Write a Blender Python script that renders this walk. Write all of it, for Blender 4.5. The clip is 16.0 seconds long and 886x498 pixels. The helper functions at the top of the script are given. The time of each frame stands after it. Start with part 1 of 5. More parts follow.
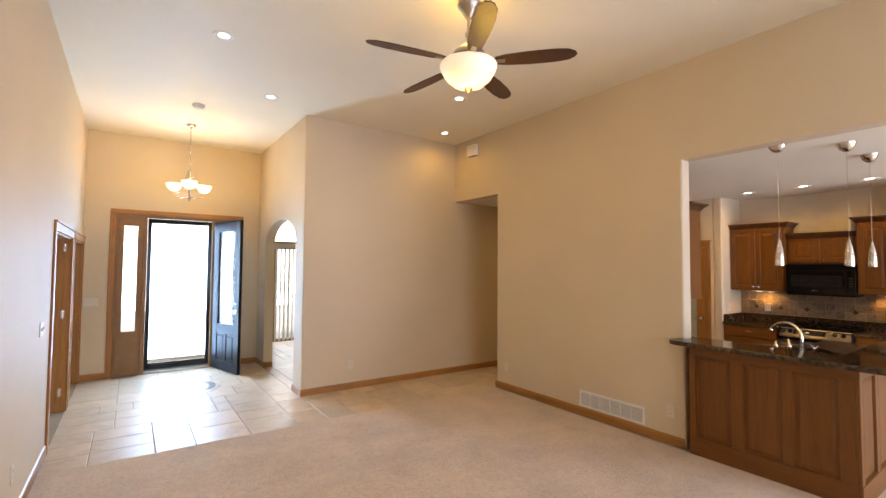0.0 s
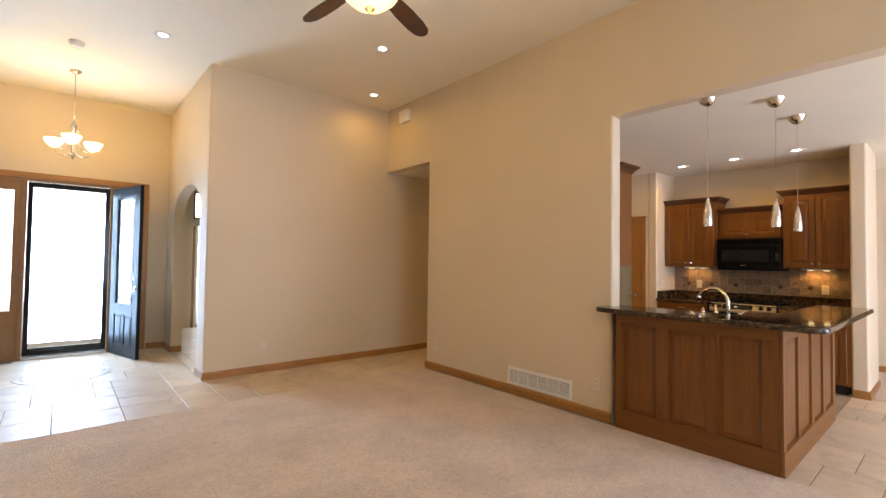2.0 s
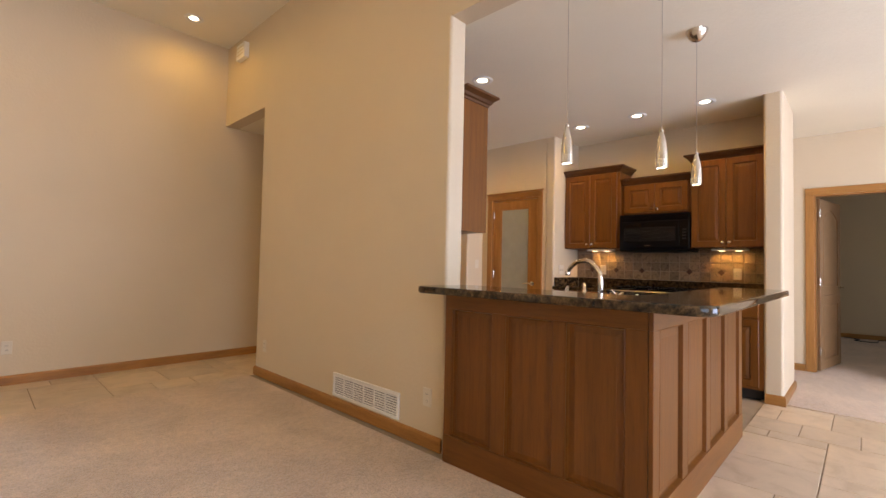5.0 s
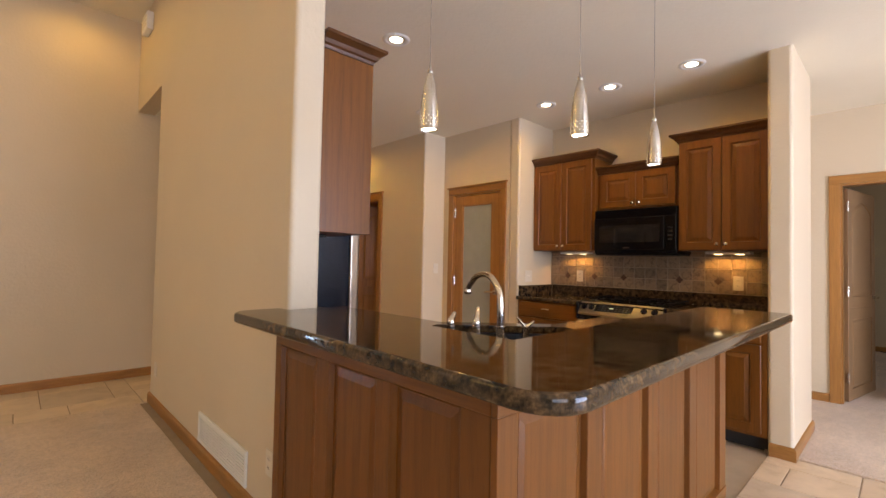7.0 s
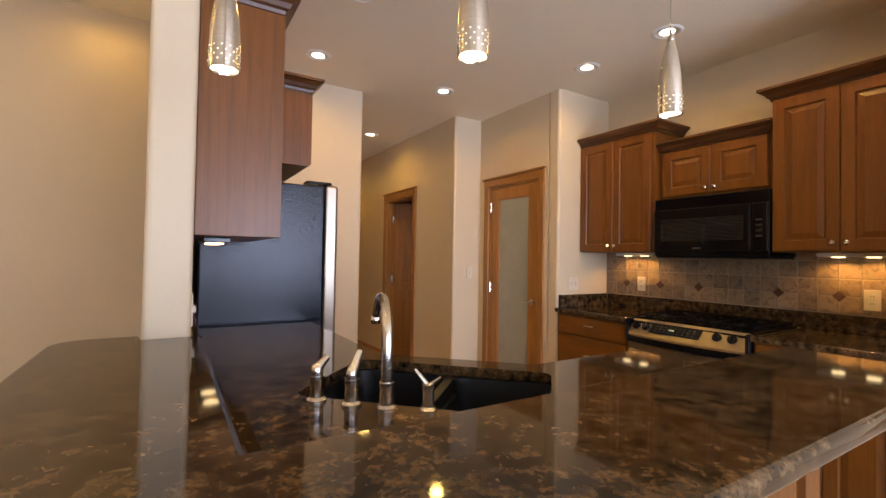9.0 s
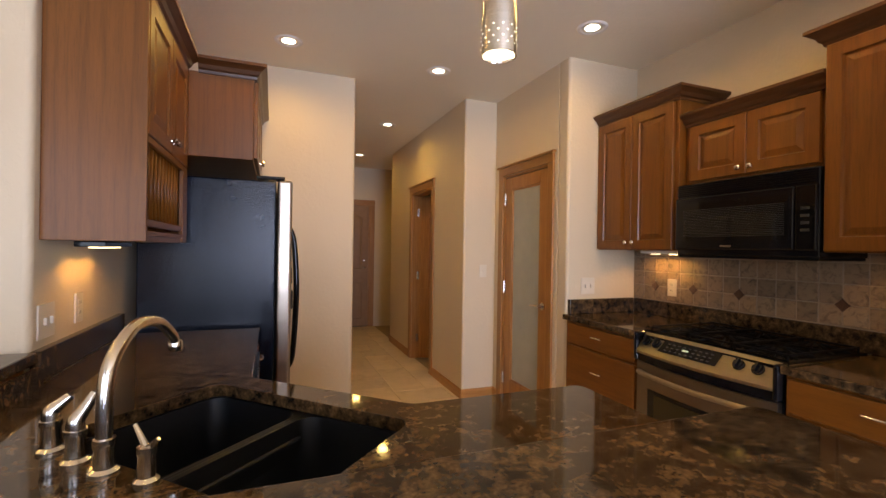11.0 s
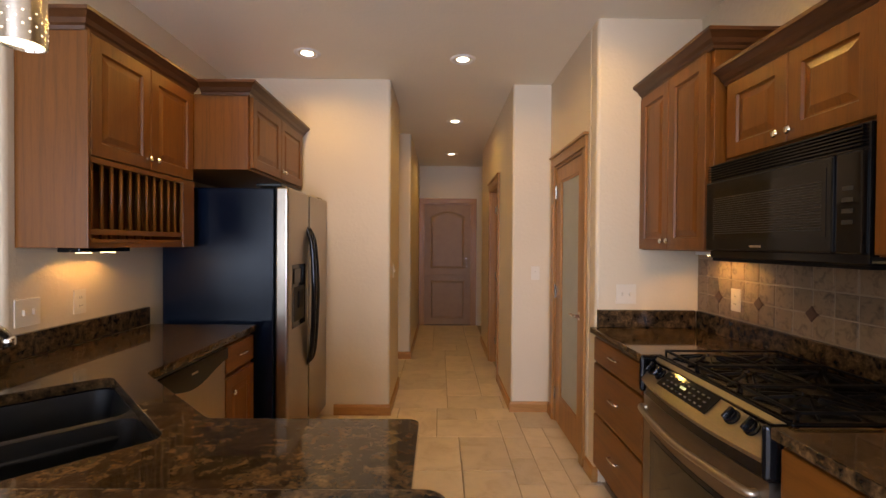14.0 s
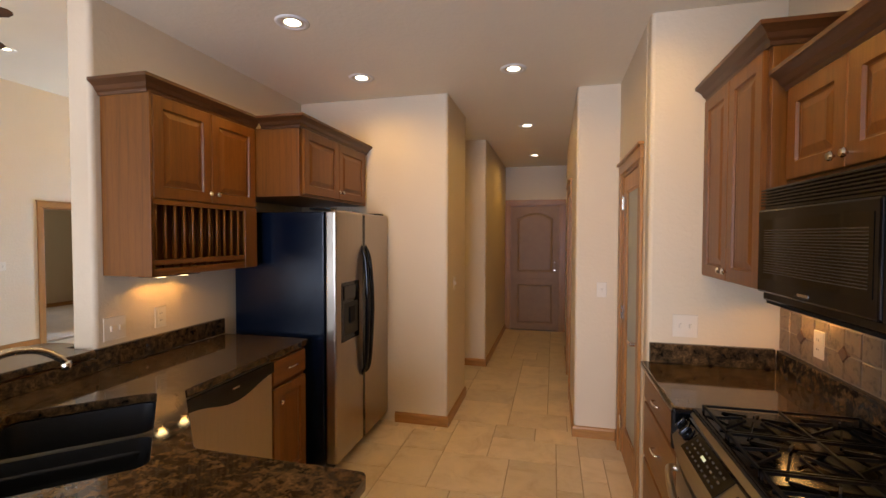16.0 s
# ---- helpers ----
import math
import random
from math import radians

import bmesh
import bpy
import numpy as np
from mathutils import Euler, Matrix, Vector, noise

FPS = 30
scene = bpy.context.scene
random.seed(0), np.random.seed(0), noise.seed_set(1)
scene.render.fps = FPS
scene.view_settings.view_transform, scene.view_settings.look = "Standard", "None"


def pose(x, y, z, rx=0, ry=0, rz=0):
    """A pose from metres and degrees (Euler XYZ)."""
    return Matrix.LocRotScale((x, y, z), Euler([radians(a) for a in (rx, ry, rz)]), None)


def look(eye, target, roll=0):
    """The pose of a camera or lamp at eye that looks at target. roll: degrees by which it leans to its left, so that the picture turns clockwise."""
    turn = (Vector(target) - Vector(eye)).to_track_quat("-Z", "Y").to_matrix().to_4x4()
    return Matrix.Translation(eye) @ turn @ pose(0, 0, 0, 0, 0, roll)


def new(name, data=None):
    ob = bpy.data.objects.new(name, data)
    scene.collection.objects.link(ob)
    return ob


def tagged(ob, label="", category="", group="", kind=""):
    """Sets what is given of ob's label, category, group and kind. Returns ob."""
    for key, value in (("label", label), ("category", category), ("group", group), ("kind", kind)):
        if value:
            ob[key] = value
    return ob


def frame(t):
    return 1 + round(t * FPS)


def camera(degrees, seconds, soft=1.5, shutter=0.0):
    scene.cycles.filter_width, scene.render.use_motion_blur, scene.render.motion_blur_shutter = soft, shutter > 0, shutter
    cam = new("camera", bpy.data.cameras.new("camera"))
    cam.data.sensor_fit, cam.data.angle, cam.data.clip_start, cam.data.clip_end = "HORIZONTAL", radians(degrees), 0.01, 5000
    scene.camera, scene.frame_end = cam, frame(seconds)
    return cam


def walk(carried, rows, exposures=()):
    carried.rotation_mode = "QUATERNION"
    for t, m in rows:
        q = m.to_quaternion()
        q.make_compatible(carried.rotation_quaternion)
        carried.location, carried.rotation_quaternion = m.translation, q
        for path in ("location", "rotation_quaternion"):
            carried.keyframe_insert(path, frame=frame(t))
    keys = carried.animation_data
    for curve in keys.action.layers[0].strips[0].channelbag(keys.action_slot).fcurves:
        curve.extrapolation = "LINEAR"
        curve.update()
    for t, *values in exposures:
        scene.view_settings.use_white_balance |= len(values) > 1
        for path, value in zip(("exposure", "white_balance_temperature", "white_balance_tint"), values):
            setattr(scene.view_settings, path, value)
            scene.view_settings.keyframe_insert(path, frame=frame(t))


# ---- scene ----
cam = camera(89.7, 16.0)
METRES, EYE, TILT, LEAN, TURN = 6.78, 1.665, 0.0, 0.0, -35.0
ROWS = [
    (0.0, 0.0, 0.0, 0.0, -0.02, 2.36, -0.42),
    (0.5, 0.0063, 0.011, -0.011, -2.06, 2.42, -0.47),
    (1.0, 0.0217, 0.0274, -0.0205, -3.32, 1.97, -0.59),
    (1.5, 0.0393, 0.0444, -0.0302, -4.34, 1.7, -0.68),
    (2.0, 0.0584, 0.0638, -0.0413, -5.6, 1.67, -0.81),
    (2.5, 0.08, 0.0921, -0.0498, -7.99, 1.7, -0.91),
    (3.0, 0.1053, 0.1182, -0.059, -10.34, 1.8, -0.98),
    (3.5, 0.1409, 0.1446, -0.0662, -11.37, 1.88, -1.03),
    (4.0, 0.1759, 0.1696, -0.0724, -11.48, 1.9, -1.08),
    (4.5, 0.2129, 0.1998, -0.0741, -11.5, 1.83, -1.18),
    (5.0, 0.2499, 0.2244, -0.076, -11.59, 1.92, -1.24),
    (7.5, 0.4175, 0.3412, -0.0601, -6.3, 1.41, -1.05),
    (8.0, 0.4424, 0.3652, -0.0583, -2.08, 1.21, -1.01),
    (8.5, 0.4679, 0.3901, -0.0548, 1.0, 1.09, -1.06),
    (9.0, 0.4935, 0.4111, -0.0535, 3.45, 1.16, -1.0),
    (9.5, 0.5205, 0.4298, -0.051, 6.13, 1.1, -0.98),
    (12.0, 0.6266, 0.5098, -0.0433, 19.79, -0.69, -0.72),
    (12.5, 0.647, 0.5275, -0.0438, 23.13, -0.69, -0.65),
    (13.0, 0.6668, 0.5434, -0.0423, 26.99, -0.7, -0.56),
    (13.5, 0.6873, 0.5538, -0.0414, 30.45, -0.71, -0.47),
    (14.0, 0.7096, 0.5636, -0.0394, 34.58, -0.68, -0.39),
    (14.5, 0.728, 0.5766, -0.0383, 37.66, -0.85, -0.35),
    (15.0, 0.7399, 0.5923, -0.0327, 41.42, -1.1, -0.26),
    (15.5, 0.7487, 0.6022, -0.0225, 45.55, -1.12, -0.15),
    (16.0, 0.7546, 0.6114, -0.014, 48.95, -1.67, -0.13),
]
walk(cam, [(t, pose(0, 0, EYE, TILT, LEAN, TURN) @ pose(METRES * x, METRES * y, METRES * z, 90 + pitch, roll, yaw)) for t, x, y, z, yaw, pitch, roll in ROWS], exposures=[(0.0, -0.21), (2.5, -0.20), (5.0, -0.17), (8.0, -0.17), (12.0, -0.27), (16.0, -0.27)])

# ---- world, sun, window light ----
sky = bpy.data.worlds.new("sky")
scene.world = sky
sky.use_nodes = True
sn = sky.node_tree.nodes.new("ShaderNodeTexSky")
sn.sky_type, sn.sun_disc, sn.sun_elevation, sn.sun_rotation = "NISHITA", False, radians(48), radians(200)
sky.node_tree.links.new(sn.outputs[0], sky.node_tree.nodes["Background"].inputs[0])
sky.node_tree.nodes["Background"].inputs[1].default_value = 0.12


def lamp(name, kind, m, energy, color, **more):
    data = bpy.data.lights.new(name, kind)
    data.energy, data.color = energy, color
    for key, value in more.items():
        if key == "size":
            data.shape, data.size, data.size_y = "RECTANGLE", value[0], value[1]
        if key == "radius":
            data.shadow_soft_size = value
        if key == "cone":
            data.spot_size, data.spot_blend = radians(value[0]), value[1]
        if key == "angle":
            data.angle = radians(value)
    ob = new(name, data)
    ob.matrix_world = m
    return ob


COOL, WARM = (0.74, 0.84, 1.0), (1.0, 0.575, 0.11)
sun = lamp("sun", "SUN", look((0, 0, 10), (-2.3, 6.3, 2.5)), 4.2, (1.0, 0.93, 0.82), angle=0.5)
# daylight in the openings of the rear wall, the entry and the front room
lamp("window_light_living", "AREA", pose(1.9, -3.50, 1.55, 79, 0, 0), 132, (0.62, 0.725, 0.95), size=(3.0, 2.2))
lamp("window_light_dining", "AREA", pose(6.0, -3.50, 1.25, 101, 0, 0), 335, (0.62, 0.695, 0.97), size=(2.4, 2.1))
lamp("window_light_entry", "AREA", pose(0.66, 8.38, 1.25, -90, 0, 0), 115, (0.42, 0.65, 1.0), size=(0.8, 2.1))
lamp("window_light_den", "AREA", pose(3.6, 10.32, 1.2, -90, 0, 0), 80, COOL, size=(1.8, 2.0))
# bedroom and side room: lamps in unseen openings, added to brighten them
lamp("added_light_bedroom", "AREA", pose(11.0, -2.90, 1.5, 90, 0, 0), 13, COOL, size=(1.6, 1.4))
lamp("added_light_study", "AREA", pose(-3.85, 6.2, 1.5, 0, -90, 0), 22, COOL, size=(1.4, 1.6))


# ---- materials ----
def nodes(name):
    m = bpy.data.materials.new(name)
    m.use_nodes = True
    t = m.node_tree
    b = t.nodes["Principled BSDF"]
    return m, t, b


def add(t, kind, **values):
    n = t.nodes.new(kind)
    for key, value in values.items():
        n.inputs[key.replace("_", " ")].default_value = value
    return n


def place(t, scale):
    """Object coordinates, stretched."""
    c = t.nodes.new("ShaderNodeTexCoord")
    mp = add(t, "ShaderNodeMapping", Scale=scale)
    t.links.new(c.outputs["Object"], mp.inputs["Vector"])
    return mp.outputs[0]


def noisy(t, vec, scale, detail=4.0, rough=0.55, distort=0.0):
    n = add(t, "ShaderNodeTexNoise", Scale=scale, Detail=detail, Roughness=rough, Distortion=distort)
    t.links.new(vec, n.inputs["Vector"])
    return n.outputs[0]


def ramp(t, fac, stops):
    r = t.nodes.new("ShaderNodeValToRGB")
    while len(r.color_ramp.elements) < len(stops):
        r.color_ramp.elements.new(0.5)
    for e, (p, c) in zip(r.color_ramp.elements, stops):
        e.position, e.color = p, (*c, 1)
    t.links.new(fac, r.inputs[0])
    return r.outputs[0]


def mix(t, kind, fac, a, b):
    m = t.nodes.new("ShaderNodeMix")
    m.data_type, m.blend_type = "RGBA", kind
    if isinstance(fac, float):
        m.inputs[0].default_value = fac
    else:
        t.links.new(fac, m.inputs[0])
    for sock, v in ((m.inputs[6], a), (m.inputs[7], b)):
        if isinstance(v, tuple):
            sock.default_value = (*v, 1)
        else:
            t.links.new(v, sock)
    return m.outputs[2]


def bump(t, b, height, strength, distance):
    n = add(t, "ShaderNodeBump", Strength=strength, Distance=distance)
    t.links.new(height, n.inputs["Height"])
    t.links.new(n.outputs[0], b.inputs["Normal"])


def shade(c, k):
    return tuple(min(1.0, v * k) for v in c)


def plain(name, color, rough=0.5, metal=0.0, vary=0.08, scale=6.0, relief=0.0, fine=200.0, coat=0.0):
    """A painted, moulded or metal surface with a slight unevenness at two scales."""
    m, t, b = nodes(name)
    v = place(t, (1, 1, 1))
    big = noisy(t, v, scale)
    t.links.new(ramp(t, big, [(0.3, shade(color, 1 - vary)), (0.7, shade(color, 1 + vary))]), b.inputs["Base Color"])
    small = noisy(t, v, fine, 3)
    r = t.nodes.new("ShaderNodeMapRange")
    r.inputs[3].default_value, r.inputs[4].default_value = max(0.02, rough * 0.85), rough * 1.15
    t.links.new(small, r.inputs[0])
    t.links.new(r.outputs[0], b.inputs["Roughness"])
    b.inputs["Metallic"].default_value = metal
    b.inputs["Coat Weight"].default_value = coat
    if relief:
        bump(t, b, small, 0.5, relief)
    return m


def paint(name, color):
    """Wall paint on a lightly knocked-down plaster."""
    m, t, b = nodes(name)
    v = place(t, (1, 1, 1))
    big, mid, small = noisy(t, v, 0.9), noisy(t, v, 38, 3), noisy(t, v, 130, 3)
    t.links.new(ramp(t, big, [(0.3, shade(color, 0.965)), (0.7, shade(color, 1.03))]), b.inputs["Base Color"])
    b.inputs["Roughness"].default_value = 0.62
    k = ramp(t, mid, [(0.42, (0, 0, 0)), (0.62, (1, 1, 1))])
    bump(t, b, mix(t, "ADD", 0.35, k, small), 0.32, 0.0016)
    return m


def wood(name, light, dark, scale, rough=0.36, coat=0.04):
    """Oak with an open grain; scale is small along the grain."""
    m, t, b = nodes(name)
    info = t.nodes.new("ShaderNodeObjectInfo")
    off = t.nodes.new("ShaderNodeVectorMath")
    off.operation = "MULTIPLY_ADD"
    t.links.new(info.outputs["Random"], off.inputs[0])
    off.inputs[1].default_value = (61, 43, 29)
    t.links.new(place(t, scale), off.inputs[2])
    v = off.outputs[0]
    long = noisy(t, v, 1.0, 5, 0.6, 0.6)
    w = add(t, "ShaderNodeTexWave", Scale=0.20, Distortion=9.0, Detail=3.0, Detail_Scale=1.1)
    t.links.new(v, w.inputs["Vector"])
    base = ramp(t, long, [(0.25, dark), (0.50, shade(light, 0.86)), (0.78, light)])
    vein = ramp(t, w.outputs[0], [(0.0, (0.62, 0.57, 0.52)), (0.22, (0.94, 0.93, 0.91)), (1.0, (1, 1, 1))])
    pores = ramp(t, noisy(t, v, 5.0, 3, 0.7), [(0.33, (0.66, 0.62, 0.58)), (0.5, (1, 1, 1))])
    c = mix(t, "MULTIPLY", 0.50, mix(t, "MULTIPLY", 0.34, base, vein), pores)
    c = mix(t, "MULTIPLY", 1.0, c, ramp(t, info.outputs["Random"], [(0.0, (0.90, 0.89, 0.88)), (1.0, (1.06, 1.05, 1.05))]))
    t.links.new(c, b.inputs["Base Color"])
    b.inputs["Roughness"].default_value, b.inputs["Coat Weight"].default_value = rough, coat
    b.inputs["Coat Roughness"].default_value, b.inputs["Specular IOR Level"].default_value = 0.18, 0.36
    bump(t, b, noisy(t, v, 5.0, 3, 0.7), 0.25, 0.0008)
    return m


def granite(name):
    """Polished brown-black stone: soft gold-brown crystals of two sizes in a near-black ground."""
    m, t, b = nodes(name)
    v = place(t, (1, 1, 1))
    ground = ramp(t, noisy(t, v, 60, 5, 0.6, 0.3), [(0.36, (0.0060, 0.0045, 0.0034)), (0.62, (0.0230, 0.0145, 0.0080))])
    large = ramp(t, noisy(t, v, 29, 4, 0.60, 0.25), [(0.38, (0, 0, 0)), (0.52, (0.45, 0.45, 0.45)), (0.65, (1, 1, 1))])
    small = ramp(t, noisy(t, v, 85, 4, 0.6, 0.5), [(0.52, (0, 0, 0)), (0.68, (1, 1, 1))])
    gold = ramp(t, noisy(t, v, 120, 3), [(0.3, (0.068, 0.040, 0.0170)), (0.7, (0.180, 0.109, 0.050))])
    drift = ramp(t, noisy(t, v, 5, 4, 0.55, 0.4), [(0.35, (0.55, 0.55, 0.55)), (0.60, (1, 1, 1))])
    c = mix(t, "MIX", mix(t, "MULTIPLY", 1.0, large, drift), ground, gold)
    c = mix(t, "ADD", 0.15, c, mix(t, "MULTIPLY", 1.0, small, gold))
    t.links.new(c, b.inputs["Base Color"])
    b.inputs["Roughness"].default_value = 0.055
    b.inputs["IOR"].default_value = 1.40
    return m


def carpet(name, color):
    m, t, b = nodes(name)
    v = place(t, (1, 1, 1))
    tuft, pile, lay = noisy(t, v, 90, 3, 0.65), noisy(t, v, 30, 4, 0.62, 0.8), noisy(t, v, 1.6, 5, 0.62, 0.4)
    c = ramp(t, tuft, [(0.28, shade(color, 0.74)), (0.5, color), (0.72, shade(color, 1.14))])
    c = mix(t, "MULTIPLY", 0.7, c, ramp(t, pile, [(0.34, (0.76, 0.74, 0.71)), (0.60, (1, 1, 1))]))
    c = mix(t, "MULTIPLY", 0.85, c, ramp(t, lay, [(0.38, (0.80, 0.79, 0.78)), (0.60, (1, 1, 1))]))
    t.links.new(c, b.inputs["Base Color"])
    b.inputs["Roughness"].default_value = 0.95
    b.inputs["Sheen Weight"].default_value = 0.25
    bump(t, b, mix(t, "ADD", 0.8, tuft, pile), 1.0, 0.011)
    return m


def stone(name, a, bcol, rough, scale, relief=0.001, spread=0.16):
    """A tile, each piece a little different in tone."""
    m, t, b = nodes(name)
    v = place(t, (1, 1, 1))
    info = t.nodes.new("ShaderNodeObjectInfo")
    off = t.nodes.new("ShaderNodeVectorMath")
    off.operation = "MULTIPLY_ADD"
    t.links.new(info.outputs["Random"], off.inputs[0])
    off.inputs[1].default_value = (37, 53, 11)
    t.links.new(v, off.inputs[2])
    n = noisy(t, off.outputs[0], scale, 6, 0.62, 0.8)
    c = ramp(t, n, [(0.3, bcol), (0.5, shade(a, 0.9)), (0.72, a)])
    c = mix(t, "MULTIPLY", 1.0, c, ramp(t, info.outputs["Random"], [(0.0, (1 - spread,) * 3), (1.0, (1.04, 1.03, 1.01))]))
    t.links.new(c, b.inputs["Base Color"])
    r = t.nodes.new("ShaderNodeMapRange")
    r.inputs[3].default_value, r.inputs[4].default_value = rough * 0.75, rough * 1.3
    t.links.new(n, r.inputs[0])
    t.links.new(r.outputs[0], b.inputs["Roughness"])
    bump(t, b, noisy(t, off.outputs[0], scale * 7, 4), 0.35, relief)
    return m


def steel(name, color, rough, scale):
    m, t, b = nodes(name)
    v = place(t, scale)
    n = noisy(t, v, 1.0, 4, 0.7)
    t.links.new(ramp(t, n, [(0.3, shade(color, 0.9)), (0.7, shade(color, 1.06))]), b.inputs["Base Color"])
    b.inputs["Metallic"].default_value, b.inputs["Roughness"].default_value = 1.0, rough
    bump(t, b, n, 0.12, 0.0004)
    return m


def clear(name, tint=(1, 1, 1), rough=0.0):
    m, t, b = nodes(name)
    b.inputs["Base Color"].default_value = (*tint, 1)
    b.inputs["Transmission Weight"].default_value, b.inputs["Roughness"].default_value, b.inputs["IOR"].default_value = 1.0, rough, 1.45
    return m


def glow(name, color, strength):
    m, t, b = nodes(name)
    b.inputs["Base Color"].default_value = (0.9, 0.88, 0.82, 1)
    b.inputs["Emission Color"].default_value, b.inputs["Emission Strength"].default_value = (*color, 1), strength
    return m


M_WALL = paint("beige_wall_paint", (0.63, 0.51, 0.345))
M_CEIL = paint("cream_ceiling_paint", (0.81, 0.74, 0.585))
M_CARPET = carpet("beige_carpet", (0.72, 0.545, 0.378))
M_TILE = stone("travertine_tile", (0.70, 0.55, 0.385), (0.52, 0.385, 0.245), 0.40, 5.0)
M_GROUT = plain("grout", (0.33, 0.25, 0.165), 0.9, fine=120, relief=0.001)
M_OAK = wood("honey_oak_upright", (0.43, 0.200, 0.052), (0.31, 0.135, 0.033), (26, 26, 1.6))
M_OAK_X = wood("honey_oak_level_x", (0.43, 0.200, 0.052), (0.31, 0.135, 0.033), (1.6, 26, 26))
M_OAK_Y = wood("honey_oak_level_y", (0.43, 0.200, 0.052), (0.31, 0.135, 0.033), (26, 1.6, 26))
M_OAK_H = wood("honey_oak_level", (0.43, 0.200, 0.052), (0.31, 0.135, 0.033), (2.2, 2.2, 30))
M_CAB = wood("stained_oak_upright", (0.198, 0.069, 0.0086), (0.128, 0.043, 0.0056), (38, 38, 2.2))
M_CAB_X = wood("stained_oak_level_x", (0.198, 0.069, 0.0086), (0.128, 0.043, 0.0056), (2.2, 38, 38))
M_CAB_Y = wood("stained_oak_level_y", (0.198, 0.069, 0.0086), (0.128, 0.043, 0.0056), (38, 2.2, 38))
M_CROWN = wood("dark_oak_moulding", (0.11, 0.042, 0.012), (0.07, 0.026, 0.008), (3, 3, 30))
M_GREYDOOR = plain("taupe_door_paint", (0.265, 0.147, 0.064), 0.42, 0.0, 0.07, 9.0, 0.0004, 60)
M_KEY = plain("key_legend_grey", (0.045, 0.042, 0.038), 0.6)
M_MESH = plain("mesh_line_grey", (0.022, 0.020, 0.018), 0.4)
M_GRANITE = granite("brown_granite")
M_SPLASH = plain("splash_grout", (0.36, 0.275, 0.19), 0.9, fine=120, relief=0.001)
M_SLATE = stone("backsplash_slate", (0.34, 0.235, 0.140), (0.130, 0.086, 0.050), 0.55, 27, 0.003, 0.32)
M_MEDAL = stone("medallion_stone", (0.20, 0.165, 0.13), (0.13, 0.105, 0.08), 0.3, 9.0)
M_RUST = stone("rust_insert", (0.10, 0.045, 0.022), (0.05, 0.022, 0.012), 0.4, 30)
# darkened copy of the brushed steel, with the range's shade in its colour
M_PANELSTEEL = steel("range_steel_shaded", (0.245, 0.205, 0.16), 0.40, (300, 4, 300))
M_STEEL = steel("brushed_steel", (0.42, 0.355, 0.28), 0.32, (300, 300, 4))
M_NICKEL = plain("satin_nickel", (0.66, 0.61, 0.54), 0.22, 1.0, 0.05)
M_CHROME = plain("polished_nickel", (0.76, 0.73, 0.69), 0.10, 1.0, 0.04)
M_BLACK = plain("black_enamel", (0.005, 0.005, 0.0055), 0.12, 0.0, 0.1)
# the window's blue reflection is put into this black as a tint
M_FRIDGE = plain("black_panel_blue_reflection", (0.003, 0.006, 0.014), 0.14, 0.0, 0.1, relief=0.0032, fine=110)
M_IRON = plain("cast_iron", (0.005, 0.0048, 0.0048), 0.5, 0.0, 0.2, relief=0.0006)
M_IRON.node_tree.nodes["Principled BSDF"].inputs["Specular IOR Level"].default_value = 0.08
M_GREYDOOR.node_tree.nodes["Principled BSDF"].inputs["Specular IOR Level"].default_value = 0.25
M_SINK = plain("black_composite", (0.004, 0.0048, 0.007), 0.40, 0.0, 0.15)
M_DOORDARK = plain("dark_green_black_door_paint", (0.014, 0.018, 0.020), 0.42, 0.0, 0.1)
for soft in (M_SINK, M_BLACK, M_FRIDGE):
    soft.node_tree.nodes["Principled BSDF"].inputs["Specular IOR Level"].default_value = 0.3
M_DOORDARK.node_tree.nodes["Principled BSDF"].inputs["Specular IOR Level"].default_value = 0.12
M_ENAMEL = plain("cooktop_enamel", (0.004, 0.004, 0.004), 0.16, 0.0, 0.1)
M_ENAMEL.node_tree.nodes["Principled BSDF"].inputs["Specular IOR Level"].default_value = 0.12
# tan of the reflected floor and wall is put into the glass colour
M_OVENGLASS = plain("oven_glass_tan_reflection", (0.045, 0.034, 0.016), 0.07, 0.35, 0.05)
M_GLASSDARK = plain("dark_oven_glass", (0.006, 0.005, 0.004), 0.05, 0.0, 0.05)
M_GLASSDARK.node_tree.nodes["Principled BSDF"].inputs["Specular IOR Level"].default_value = 0.3
M_WHITE = plain("white_plastic", (0.78, 0.75, 0.69), 0.45, 0.0, 0.03)
M_IVORY = plain("ivory_plastic", (0.66, 0.58, 0.46), 0.45, 0.0, 0.03)
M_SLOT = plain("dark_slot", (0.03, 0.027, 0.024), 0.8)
M_BLADE = wood("dark_fan_blade", (0.075, 0.036, 0.020), (0.04, 0.02, 0.012), (14, 14, 14), 0.4, 0.1)
M_GLASS = clear("window_glass")
M_FROST = plain("frosted_glass", (0.36, 0.36, 0.30), 0.42, 0.0, 0.06)
M_BLIND = plain("vertical_blind_fabric", (0.58, 0.52, 0.43), 0.8)
M_BRICK = stone("brown_brick", (0.34, 0.20, 0.14), (0.20, 0.11, 0.08), 0.85, 20, 0.002, 0.3)
M_CONCRETE = plain("pale_concrete", (0.55, 0.53, 0.50), 0.85, 0.0, 0.1, 1.5, 0.001, 90)
M_CABLE = plain("black_cable", (0.02, 0.02, 0.02), 0.5)
M_CAN = glow("lit_can_lens", (1.0, 0.86, 0.62), 9.0)
M_BOWL = glow("lit_alabaster_bowl", (1.0, 0.70, 0.36), 0.65)
